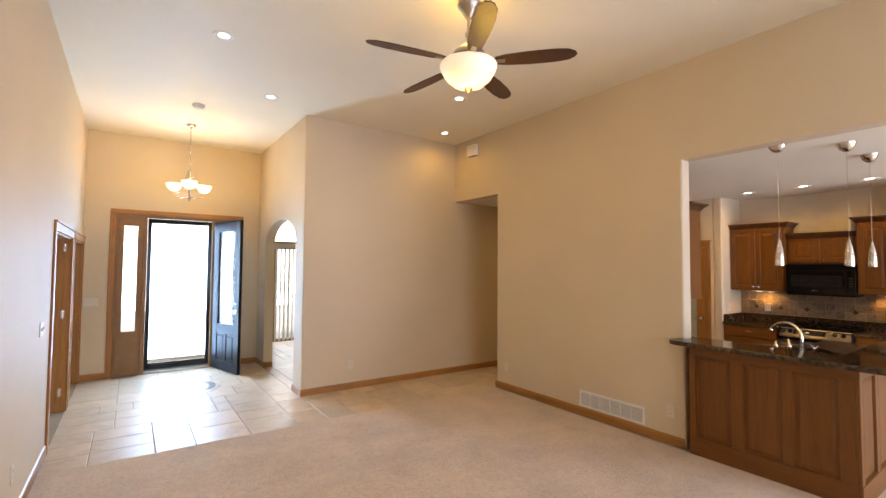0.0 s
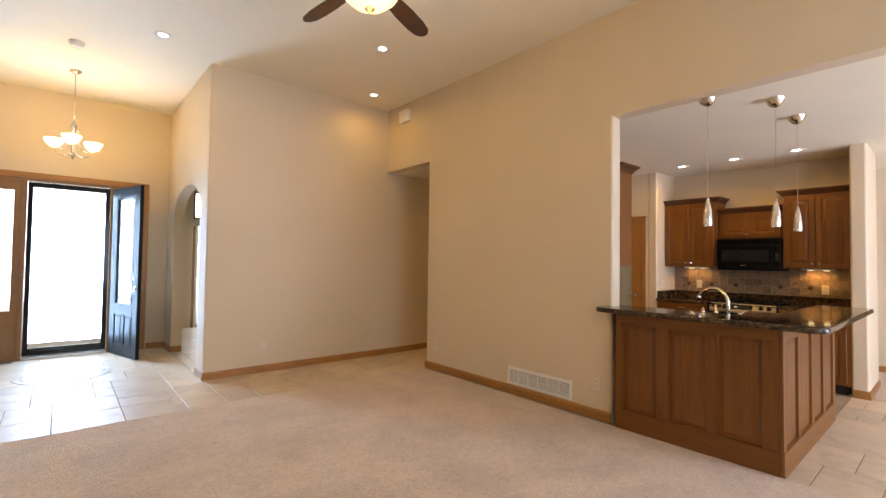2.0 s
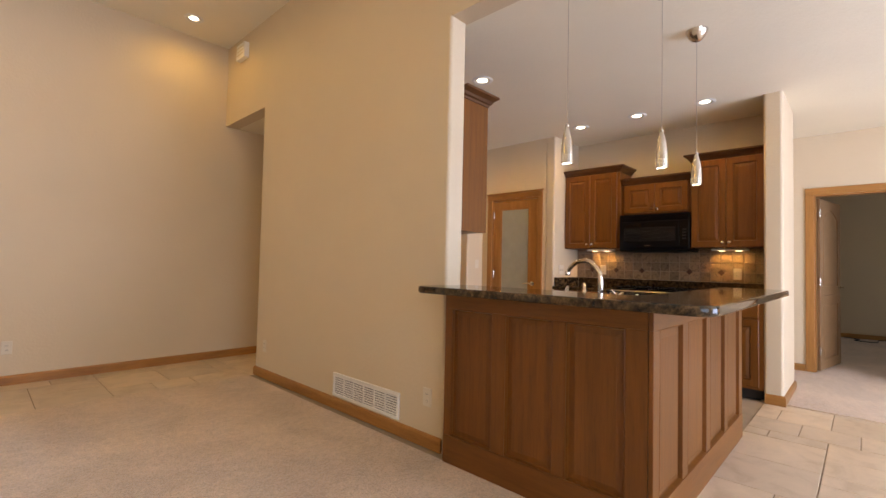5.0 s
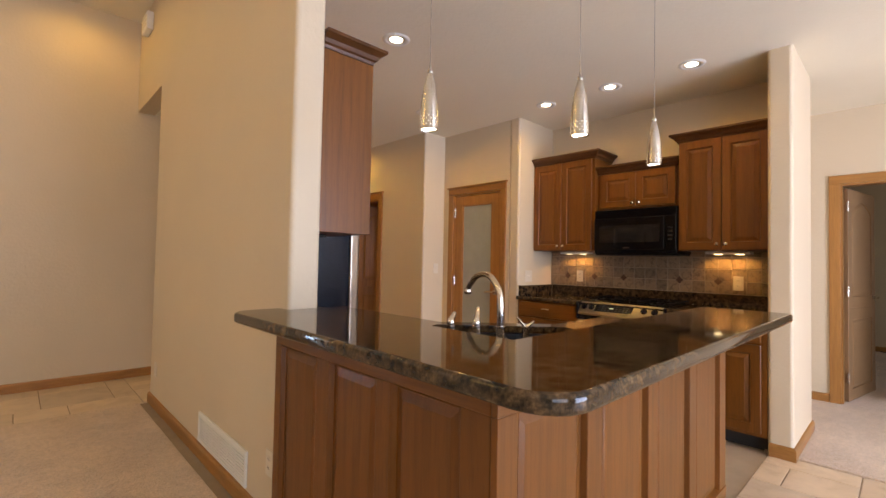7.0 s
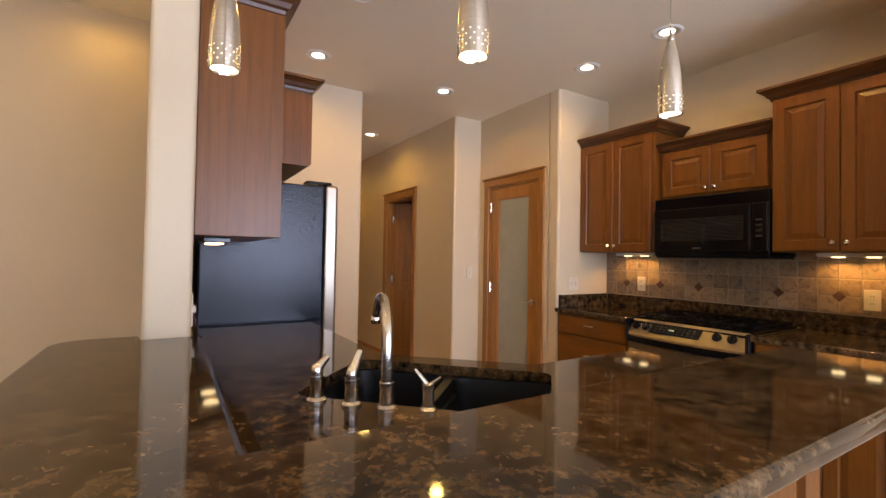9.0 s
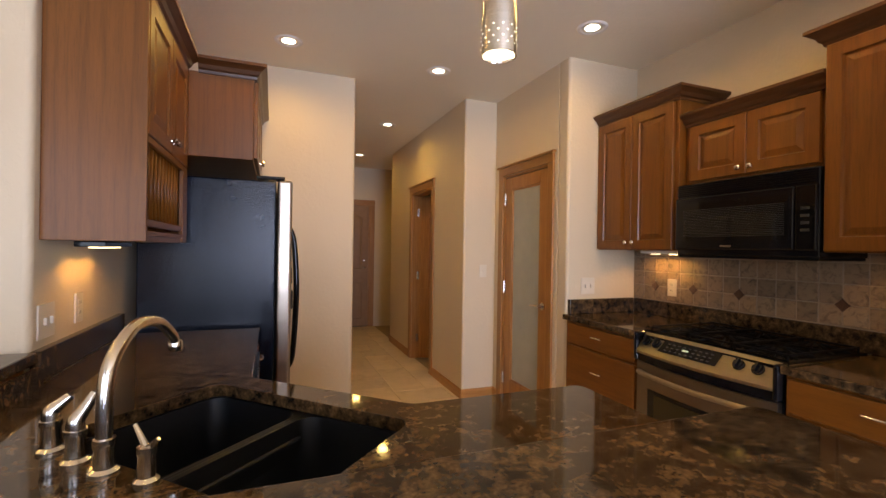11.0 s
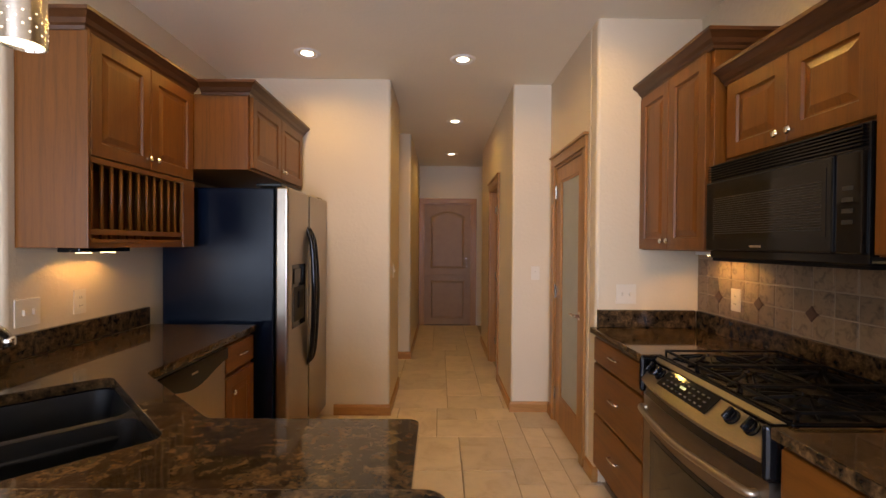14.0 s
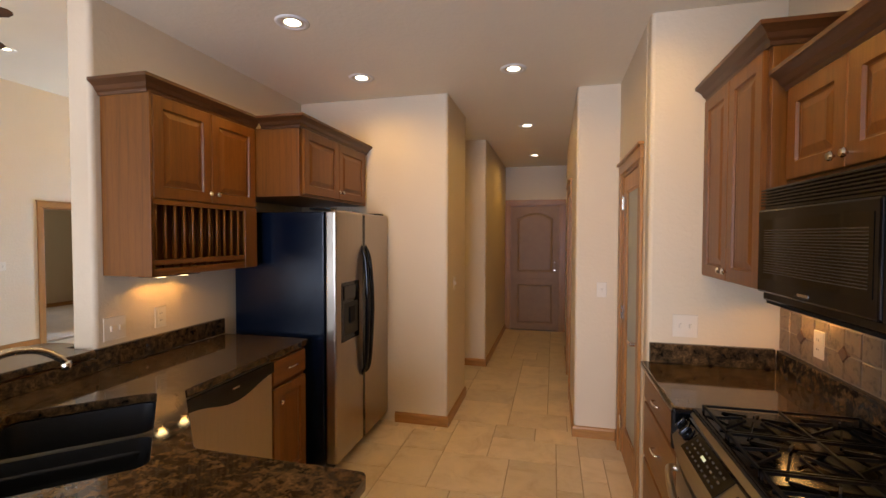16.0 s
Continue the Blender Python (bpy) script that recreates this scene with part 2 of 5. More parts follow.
M_SHADE = glow("lit_glass_shade", (1.0, 0.80, 0.50), 2.6)
M_PUCK = glow("lit_puck", (1.0, 0.72, 0.35), 6.0)
# glows by itself: blown-out daylight put on the backdrop sheet
M_OUTSIDE = glow("glowing_daylight_sheet", (0.95, 0.98, 1.0), 3.5)
M_FIN = plain("brushed_nickel_dark", (0.42, 0.37, 0.31), 0.3, 1.0, 0.06)


# ---- building helpers ----
WORLD = {}


def thing(name, at, label, category, group="", turn=0.0, kind=""):
    """An empty at a thing's base, to carry its parts."""
    ob = new(name)
    ob.matrix_world = WORLD[ob] = pose(*at, 0, 0, turn)
    ob.empty_display_size = 0.05
    return tagged(ob, label, category, group, kind)


def solid(name, bm, material, smooth=False):
    bmesh.ops.recalc_face_normals(bm, faces=bm.faces[:])
    me = bpy.data.meshes.new(name)
    bm.to_mesh(me)
    bm.free()
    me.materials.append(material)
    if smooth:
        me.polygons.foreach_set("use_smooth", [True] * len(me.polygons))
        me.set_sharp_from_angle(angle=radians(38))
        flats = [p.area < 0.06 and abs(p.normal.z) < 0.999 for p in me.polygons]
        me.polygons.foreach_set("use_smooth", flats)
    ob = new(name, me)
    WORLD[ob] = Matrix()
    return ob


def part(name, bm, material, parent, label="", local=False, smooth=False):
    """One mesh under a thing or part; bm in world coordinates, or in the thing's own where local."""
    if not local:
        bm.transform(WORLD[parent].inverted())
    ob = solid(name, bm, material, smooth)
    ob.parent = parent
    WORLD[ob] = WORLD[parent].copy()
    return tagged(ob, label)


def structure(name, bm, material, label, category, smooth=False):
    return tagged(solid(name, bm, material, smooth), label, category, kind="structure")


def box(bm, x0, x1, y0, y1, z0, z1, m=None):
    vs = [bm.verts.new(p) for p in ((x0, y0, z0), (x1, y0, z0), (x1, y1, z0), (x0, y1, z0), (x0, y0, z1), (x1, y0, z1), (x1, y1, z1), (x0, y1, z1))]
    for q in ((0, 3, 2, 1), (4, 5, 6, 7), (0, 1, 5, 4), (1, 2, 6, 5), (2, 3, 7, 6), (3, 0, 4, 7)):
        bm.faces.new([vs[i] for i in q])
    if m:
        bmesh.ops.transform(bm, matrix=m, verts=vs)
    return bm


def soften(bm, r, seg=2):
    bmesh.ops.bevel(bm, geom=bm.edges[:], offset=r, segments=seg, affect="EDGES", profile=0.5, clamp_overlap=True)
    return bm


def block(x0, x1, y0, y1, z0, z1, r=0.0, m=None, seg=2):
    bm = box(bmesh.new(), x0, x1, y0, y1, z0, z1)
    if r:
        soften(bm, r, seg)
    if m:
        bm.transform(m)
    return bm


def merge(*bms):
    out = bms[0]
    for b in bms[1:]:
        me = bpy.data.meshes.new("join")
        b.to_mesh(me)
        b.free()
        out.from_mesh(me)
        bpy.data.meshes.remove(me)
    return out


def face(n, x, y, z):
    """From a face's own (right, up, out) to the world; n: which way it looks."""
    out = {"-x": (-1, 0, 0), "+x": (1, 0, 0), "-y": (0, -1, 0), "+y": (0, 1, 0)}[n]
    out = Vector(out)
    up = Vector((0, 0, 1))
    right = up.cross(out)
    return Matrix.Translation((x, y, z)) @ Matrix((right, up, out)).transposed().to_4x4()


def rounded(pts, radii, seg=6):
    """A polygon in plan with rounded corners."""
    out = []
    n = len(pts)
    for i, p in enumerate(pts):
        r = radii[i] if isinstance(radii, (list, tuple)) else radii
        p, a, c = Vector(p), Vector(pts[i - 1]), Vector(pts[(i + 1) % n])
        if not r:
            out.append(tuple(p))
            continue
        u, w = (a - p).normalized(), (c - p).normalized()
        half = u.angle(w) / 2
        d = r / math.tan(half)
        centre = p + (u + w).normalized() * (r / math.sin(half))
        s, e = p + u * d - centre, p + w * d - centre
        for k in range(seg + 1):
            v = s.slerp(e, k / seg)
            out.append(tuple(centre + v.normalized() * r))
    return out


def prism(pts, z0, z1, hole=None, r=0.0):
    """A plan polygon, with an optional hole, raised from z0 to z1; r rounds the outer top and bottom rims."""
    bm = bmesh.new()
    loops = []
    for ring in ([pts] + ([hole] if hole else [])):
        vs = [bm.verts.new((*p, z1)) for p in ring]
        loops.append([bm.edges.new((vs[i], vs[(i + 1) % len(vs)])) for i in range(len(vs))])
    if hole:
        bmesh.ops.triangle_fill(bm, use_beauty=True, edges=bm.edges[:])
    else:
        bm.faces.new([e.verts[0] for e in loops[0]])
    got = bmesh.ops.extrude_face_region(bm, geom=bm.faces[:])
    bmesh.ops.translate(bm, vec=(0, 0, z0 - z1), verts=[v for v in got["geom"] if isinstance(v, bmesh.types.BMVert)])
    bmesh.ops.recalc_face_normals(bm, faces=bm.faces[:])
    if r:
        rim = [e for e in bm.edges if len(e.link_faces) == 2 and abs(e.verts[0].co.z - e.verts[1].co.z) < 1e-6
               and abs(e.link_faces[0].normal.z) + abs(e.link_faces[1].normal.z) < 1.5]
        bmesh.ops.bevel(bm, geom=rim, offset=r, segments=3, affect="EDGES", profile=0.5, clamp_overlap=True)
    return bm


def sweep(path, profile, z, closed=False):
    """A moulding: profile points (out to the right of the path, up) along a plan path with mitred corners."""
    bm = bmesh.new()
    n = len(path)
    rings = []
    for i, p in enumerate(path):
        p = Vector(p)
        dirs = []
        if i > 0 or closed:
            dirs.append((p - Vector(path[i - 1])).normalized())
        if i < n - 1 or closed:
            dirs.append((Vector(path[(i + 1) % n]) - p).normalized())
        ns = [Vector((d.y, -d.x)) for d in dirs]
        mit = sum(ns, Vector((0, 0)))
        mit = mit / mit.length_squared * len(ns) if len(ns) == 1 else mit * (2 / mit.length_squared)
        rings.append([bm.verts.new((p.x + mit.x * o, p.y + mit.y * o, z + u)) for o, u in profile])
    k = len(profile)
    for i in range(n if closed else n - 1):
        a, b = rings[i], rings[(i + 1) % n]
        for j in range(k):
            bm.faces.new((a[j], a[(j + 1) % k], b[(j + 1) % k], b[j]))
    if not closed:
        bm.faces.new(rings[0])
        bm.faces.new(rings[-1][::-1])
    return bm


def lathe(profile, seg=24, m=None):
    """A turned shape: profile points (radius, height)."""
    bm = bmesh.new()
    rings = []
    for r, h in profile:
        if r < 1e-5:
            rings.append([bm.verts.new((0, 0, h))])
        else:
            rings.append([bm.verts.new((r * math.cos(2 * math.pi * k / seg), r * math.sin(2 * math.pi * k / seg), h)) for k in range(seg)])
    for a, b in zip(rings, rings[1:]):
        for k in range(seg):
            j = (k + 1) % seg
            q = ([a[0]] if len(a) == 1 else [a[k], a[j]]) + ([b[0]] if len(b) == 1 else [b[j], b[k]])
            if len(q) > 2:
                bm.faces.new(q)
    if m:
        bm.transform(m)
    return bm


def tube(points, radius, seg=10):
    """A round bar along points; radius is one number or one for each point."""
    bm = bmesh.new()
    rings = []
    side = Vector((0, 0, 1))
    pts = [Vector(p) for p in points]
    for i, p in enumerate(pts):
        d = (pts[min(i + 1, len(pts) - 1)] - pts[max(i - 1, 0)]).normalized()
        if abs(d.dot(side)) > 0.95:
            side = Vector((1, 0, 0)) if abs(d.x) < 0.9 else Vector((0, 1, 0))
        a = d.cross(side).normalized()
        b = d.cross(a).normalized()
        side = -b if b.dot(side) < 0 else b
        b = side
        a = d.cross(b).normalized()
        r = radius[i] if isinstance(radius, (list, tuple)) else radius
        rings.append([bm.verts.new(p + (a * math.cos(2 * math.pi * k / seg) + b * math.sin(2 * math.pi * k / seg)) * r) for k in range(seg)])
    for q, w in zip(rings, rings[1:]):
        for k in range(seg):
            bm.faces.new((q[k], q[(k + 1) % seg], w[(k + 1) % seg], w[k]))
    bm.faces.new(rings[0][::-1])
    bm.faces.new(rings[-1])
    return bm


def curve_points(pts, steps=8):
    """A smooth line through points."""
    pts = [Vector(p) for p in pts]
    out = []
    for i in range(len(pts) - 1):
        a, b, c, d = pts[max(i - 1, 0)], pts[i], pts[i + 1], pts[min(i + 2, len(pts) - 1)]
        for k in range(steps):
            s = k / steps
            out.append(0.5 * (2 * b + (c - a) * s + (2 * a - 5 * b + 4 * c - d) * s * s + (3 * b - a - 3 * c + d) * s ** 3))
    return out + [pts[-1]]


# ---- the shell ----
HI, LO, BACK = 3.65, 2.72, -3.6
EDGE = 0.022


def wall(name, bm, label="beige painted plaster wall with a light texture"):
    return structure(name, bm, M_WALL, label, "wall", smooth=True)


def plan(pts, z0, z1, radii=0):
    return prism(rounded(pts, radii, 5) if radii else pts, z0, z1)


def holed(n, at, length, top, openings, depth, base=0.0):
    """A wall with square openings, in a face's own frame: openings are (u0, u1, v0, v1); depth goes back from the face."""
    bm = bmesh.new()
    u = 0.0
    for u0, u1, v0, v1 in sorted(openings):
        if u0 > u:
            box(bm, u, u0, base, top, -depth, 0)
        if v0 > base:
            box(bm, u0, u1, base, v0, -depth, 0)
        if v1 < top:
            box(bm, u0, u1, v1, top, -depth, 0)
        u = u1
    if u < length:
        box(bm, u, length, base, top, -depth, 0)
    bm.transform(face(n, *at))
    return bm


# floor slab, carpets
structure("floor", block(-4.2, 13.2, -3.8, 10.5, -0.16, -0.006), M_GROUT, "beige grouted tile floor slab", "floor")
carpet_living = structure("carpet_living", block(-0.57, 4.19, BACK, 4.74, -0.006, 0.010, 0.006), M_CARPET, "beige cut-pile carpet in the living room", "carpet")
structure("carpet_bedroom", block(7.10, 12.9, BACK, 0.95, -0.006, 0.010, 0.006), M_CARPET, "beige cut-pile carpet towards the bedroom", "carpet")
structure("carpet_study", block(-4.0, -0.70, 4.4, 8.2, -0.006, 0.010, 0.004), M_CARPET, "beige carpet in the side room", "carpet")

# ceilings
structure("ceiling_living", block(-0.75, 4.27, BACK - 0.2, 8.45, HI, HI + 0.15), M_CEIL, "cream textured high flat ceiling", "ceiling")
structure("ceiling_kitchen", block(4.41, 13.2, BACK - 0.2, 8.2, LO, LO + 0.15), M_CEIL, "cream textured kitchen ceiling", "ceiling")
structure("ceiling_den", block(1.97, 5.7, 8.45, 10.4, 3.1, 3.25), M_CEIL, "cream ceiling of the front room", "ceiling")
structure("ceiling_study", block(-4.2, -0.75, 4.2, 8.45, 2.74, 2.9), M_CEIL, "cream ceiling of the side room", "ceiling")

# divider between living room and kitchen, with the block behind the fridge
wall("wall_divider", plan([(4.265, 2.14), (4.41, 2.14), (4.41, 3.985), (5.73, 3.985), (5.73, 4.75), (4.265, 4.75)], -0.006, LO, [EDGE, EDGE, 0, EDGE, EDGE, EDGE]))
wall("wall_divider_top", merge(block(4.265, 4.41, 2.14, 5.76, LO, HI), block(4.265, 4.41, BACK, 2.14, 2.705, HI)), "beige painted wall above the kitchen opening")
# wall facing the living room, running on into the passage
wall("wall_blank", plan([(1.83, 5.76), (5.78, 5.76), (5.78, 7.98), (5.66, 7.98), (5.66, 5.90), (1.97, 5.90), (1.83, 5.90)], -0.006, HI, [EDGE, EDGE, 0, 0, 0, 0, 0]))


def arch_wall():
    """The entry's side wall with an arched opening, drawn in (y, z) and given its thickness along x."""
    y0, y1, spring, rise, top = 6.11, 7.74, 2.02, 0.345, HI
    pts = [(y0, top), (y0, spring)]
    for k in range(1, 20):
        a = math.pi * (1 - k / 20)
        pts.append(((y0 + y1) / 2 + (y1 - y0) / 2 * math.cos(a), spring + rise * math.sin(a)))
    pts += [(y1, spring), (y1, top)]
    bm = prism(pts, 0, 0.14)
    bm.transform(Matrix(((0, 0, 1, 1.83), (1, 0, 0, 0), (0, 1, 0, 0), (0, 0, 0, 1))))
    return merge(bm, plan([(1.83, 5.90), (1.97, 5.90), (1.97, 6.11), (1.83, 6.11)], -0.006, HI), plan([(1.83, 7.74), (1.97, 7.74), (1.97, 8.25), (1.83, 8.25)], -0.006, HI))


wall("wall_arch", arch_wall(), "beige plaster wall with a round-arched opening")
# entry front wall with the door unit's opening
wall("wall_front", holed("-y", (-0.57, 8.25, 0), 2.54, HI, [(0.37, 2.07, -0.006, 2.44)], 0.16, -0.006), "beige painted front wall round the entry door")
# left wall with two doorways
wall("wall_west", holed("+x", (-0.57, BACK, 0), 12.01, HI, [(8.90, 10.27, -0.006, 1.97), (10.50, 11.72, -0.006, 1.97)], 0.13, -0.006))
# rear wall with large windows behind the walker
wall("wall_rear", holed("+y", (9.0, BACK, 0), 9.7, HI, [(1.75, 4.25, -0.006, 2.25), (5.5, 8.7, 0.4, 2.7)], 0.16, -0.006))
# back hall: end wall, right wall with two openings, pantry walls, range wall
wall("wall_hall_end", holed("-y", (5.66, 8.0, 0), 2.5, LO, [(0.195, 1.015, -0.006, 2.085)], 0.14, -0.006))
wall("wall_hall_east", merge(holed("-x", (6.735, 6.72, 0), 2.51, LO, [(1.06, 1.785, -0.006, 2.02)], 0.12, -0.006), plan([(6.735, 4.07), (7.05, 4.07), (7.05, 4.21), (6.735, 4.21)], -0.006, LO, [EDGE, 0, 0, 0])))
wall("wall_pantry", merge(holed("-x", (7.05, 4.07, 0), 0.97, LO, [(0.165, 0.865, -0.006, 2.01)], 0.12, -0.006), plan([(7.05, 2.98), (7.80, 2.98), (7.80, 3.10), (7.05, 3.10)], -0.006, LO, [EDGE, 0, 0, EDGE])))
wall("wall_range", merge(plan([(7.66, 0.92), (7.80, 0.92), (7.80, 2.98), (7.66, 2.98)], -0.006, LO), plan([(7.045, 0.78), (7.84, 0.78), (7.84, 0.92), (7.045, 0.92)], -0.006, LO, [EDGE, EDGE, 0, EDGE])))
wall("wall_niche", block(7.84, 9.0, 0.95, 1.07, -0.006, LO))
wall("wall_bedroom", holed("-x", (8.9, 0.95, 0), 4.55, LO, [(0.255, 1.075, -0.006, 2.035)], 0.10, -0.006))
wall("wall_bedroom_far", merge(block(12.9, 13.0, -3.0, 3.2, -0.006, LO), block(9.0, 12.9, 3.1, 3.2, -0.006, LO)))
# opening out of view, added to carry the bedroom lamp
wall("wall_bedroom_window", holed("+y", (12.9, -2.98, 0), 3.9, LO, [(1.0, 2.8, 0.7, 2.2)], 0.12, -0.006))
# first block is unseen, added to stop light behind the hall end door
wall("wall_side_passage", merge(block(5.6, 8.1, 8.15, 8.2, -0.006, LO), block(8.0, 8.1, 6.72, 8.0, -0.006, LO), block(6.90, 8.0, 6.60, 6.72, -0.006, LO)))
wall("wall_pantry_inner", merge(block(8.1, 8.2, 3.1, 6.6, -0.006, LO), block(7.17, 8.1, 4.21, 4.30, -0.006, LO)))
# side room and front room shells
# the side room's opening is out of view too, added for its lamp
wall("wall_study", merge(holed("+x", (-4.0, 4.2, 0), 4.2, 2.74, [(1.1, 2.9, 0.8, 2.3)], 0.12, -0.006), block(-4.0, -0.70, 4.2, 4.3, -0.006, 2.74), block(-4.0, -0.70, 8.25, 8.35, -0.006, 2.74)), "cool pale wall of the side room")
wall("wall_den", merge(holed("-y", (1.97, 10.2, 0), 3.7, 3.1, [(0.6, 2.6, -0.006, 2.75)], 0.14, -0.006), block(2.57, 4.57, 10.2, 10.34, 2.10, 2.18), block(5.55, 5.66, 5.9, 10.2, -0.006, HI), block(1.97, 5.66, 8.40, 8.45, 3.1, HI)))


# ---- trim ----
SKIRT = [(0.0, 0.0), (0.014, 0.0), (0.014, 0.066), (0.009, 0.080), (0.0, 0.086)]


def skirting(*paths):
    """Baseboards; each path runs with the wall on its left."""
    for path in paths:
        structure("baseboard", sweep(path, SKIRT, 0.008 if path[0][1] < 4.6 and path[0][0] < 4.3 else 0.0), M_OAK_H, "honey oak baseboard along the wall", "baseboard")


skirting(
    [(4.6, 4.75), (4.265, 4.75), (4.265, 2.15)],
    [(1.97, 6.11), (1.83, 6.11), (1.83, 5.76), (5.78, 5.76), (5.78, 7.99)],
    [(1.58, 8.25), (1.83, 8.25), (1.83, 7.74), (1.97, 7.74)],
    [(-0.57, 8.25), (-0.27, 8.25)],
    [(-0.57, BACK), (-0.57, 5.22)],
    [(5.28, 3.985), (5.73, 3.985), (5.73, 4.75)],
    [(6.735, 4.85), (6.735, 4.07), (7.05, 4.07), (7.05, 3.98)],
    [(6.735, 6.72), (6.735, 5.75)],
    [(7.05, 3.12), (7.05, 2.98), (7.07, 2.98)],
    [(7.045, 0.91), (7.045, 0.78), (7.84, 0.78), (7.84, 0.95), (8.9, 0.95), (8.9, 0.775)],
    [(12.9, 3.1), (12.9, -2.9)],
    [(-4.0, 4.3), (-4.0, 8.25), (-0.72, 8.25)],
)


def casing(name, n, at, w, h, label, depth=0.13, wide=0.078, fancy=True):
    """Honey-oak casing and jambs of a doorway; at is the opening's lower left corner on the wall's face."""
    t = thing(name, at, label, "door frame", kind="structure")
    m = face(n, *at)
    lvl = M_OAK_X if n[1] == "y" else M_OAK_Y
    for u0, u1 in ((-wide, 0.004), (w - 0.004, w + wide)):
        part("side_casing", block(u0, u1, 0, h, 0, 0.018, 0.004, m), M_OAK, t)
    part("head_casing", block(-wide, w + wide, h, h + wide, 0, 0.020, 0.004, m), lvl, t)
    if fancy:
        part("cap", block(-wide - 0.014, w + wide + 0.014, h + wide, h + wide + 0.018, 0, 0.034, 0.004, m), lvl, t)
    for u0, u1 in ((0.0, 0.018), (w - 0.018, w)):
        part("jamb", block(u0, u1, 0, h, -depth, 0.0, 0, m), M_OAK, t)
    part("head_jamb", block(0.018, w - 0.018, h - 0.018, h, -depth, 0.0, 0, m), lvl, t)
    return t, m


def hinge(parent, m, u, v, w):
    part("hinge", merge(block(u - 0.016, u + 0.016, v - 0.045, v + 0.045, w, w + 0.004, 0.001, m), tube([m @ Vector((u, v - 0.05, w + 0.006)), m @ Vector((u, v + 0.05, w + 0.006))], 0.006, 8)), M_NICKEL, parent, "satin nickel hinge")


def raised(w, h, t, rail=0.058, arch=0.0, sunk=0.0):
    """A frame-and-panel front in its own frame (right, up, out), back at 0: rails, a groove and a raised field, in one skin."""
    bm = bmesh.new()
    rings = []
    for inset, out, bow in ((0.0, 0.0, 0), (0.0, t - 0.003, 0), (0.003, t, 0), (rail, t, 1), (rail + 0.005, t - 0.009 - sunk, 1), (rail + 0.011, t - 0.010 - sunk, 1), (rail + 0.038, t - 0.002 - sunk, 1), (rail + 0.041, t - 0.002 - sunk, 1)):
        inset = min(inset, w / 2 - 0.002, h / 2 - 0.002)
        a, b, c, d = inset, w - inset, inset, h - inset
        ring = [(a, c), (b, c)] + [(b + (a - b) * k / 10, d + bow * arch * (math.sin(math.pi * k / 10) - 1)) for k in range(11)]
        rings.append([bm.verts.new((x, y, out)) for x, y in ring])
    n = len(rings[0])
    for p, q in zip(rings, rings[1:]):
        for k in range(n):
            bm.faces.new((p[k], p[(k + 1) % n], q[(k + 1) % n], q[k]))
    bm.faces.new(rings[-1])
    bm.faces.new(rings[0][::-1])
    return bm


def knob(parent, m, u, v, w):
    bm = lathe([(0.0, 0.0), (0.006, 0.0), (0.005, 0.010), (0.008, 0.014), (0.014, 0.019), (0.0145, 0.023), (0.010, 0.028), (0.0, 0.029)], 14)
    bm.transform(m @ Matrix.Translation((u, v, w)))
    part("knob", bm, M_CHROME, parent, "polished nickel knob", smooth=True)


def pull(parent, m, u, v, w, length=0.085):
    pts = curve_points([m @ Vector((u - length / 2, v, w)), m @ Vector((u - length / 2.2, v + 0.002, w + 0.020)), m @ Vector((u, v + 0.004, w + 0.026)), m @ Vector((u + length / 2.2, v + 0.002, w + 0.020)), m @ Vector((u + length / 2, v, w))], 4)
    part("pull", tube(pts, 0.0045, 8), M_CHROME, parent, "polished nickel bow pull", smooth=True)


def leaf_lever(parent, m, u, v, w, way):
    bm = lathe([(0.0, 0.0), (0.030, 0.0), (0.030, 0.006), (0.012, 0.010), (0.011, 0.045), (0.0, 0.046)], 16)
    bm.transform(m @ Matrix.Translation((u, v, w)))
    pts = curve_points([m @ Vector((u, v, w + 0.040)), m @ Vector((u + way * 0.05, v + 0.004, w + 0.046)), m @ Vector((u + way * 0.115, v - 0.004, w + 0.038))], 5)
    part("handle", merge(bm, tube(pts, [0.010 - 0.0003 * k for k in range(len(pts))], 8)), M_NICKEL, parent, "satin nickel lever handle", smooth=True)


# pantry: closed oak door with a frosted pane
t, m = casing("door_pantry_frame", "-x", (7.05, 3.905, 0), 0.70, 2.01, "honey oak casing round the pantry door", 0.12, 0.07)
pantry = thing("pantry_door", (7.06, 3.555, 0.0), "closed honey oak door with tall frosted glass pane", "door")
md = face("-x", 7.075, 3.887, 0.008)


def glazed(t, m, w, h, side, foot, head, lip):
    """A leaf with one tall pane: stiles, rails, beads and a sunk pane."""
    for name, a, b, c, d in (("stile", 0, side, 0, h), ("stile", w - side, w, 0, h), ("rail", side, w - side, 0, foot), ("rail", side, w - side, h - head, h)):
        part(name, block(a, b, c, d, -0.02, 0.018, 0.002, m), M_OAK, t)
    part("pane", block(side - 0.004, w - side + 0.004, foot - 0.004, h - head + 0.004, -0.004, 0.004, 0, m), M_FROST, t, "frosted glass pane")
    for a, b, c, d in ((side, side + lip, foot, h - head), (w - side - lip, w - side, foot, h - head), (side, w - side, foot, foot + lip), (side, w - side, h - head - lip, h - head)):
        part("bead", block(a, b, c, d, 0.004, 0.014, 0.003, m), M_OAK, t)


glazed(pantry, md, 0.664, 1.98, 0.115, 0.215, 0.105, 0.014)
leaf_lever(pantry, md, 0.605, 0.92, 0.018, -1)
for v in (0.22, 1.02, 1.80):
    hinge(pantry, md, 0.004, v, 0.020)


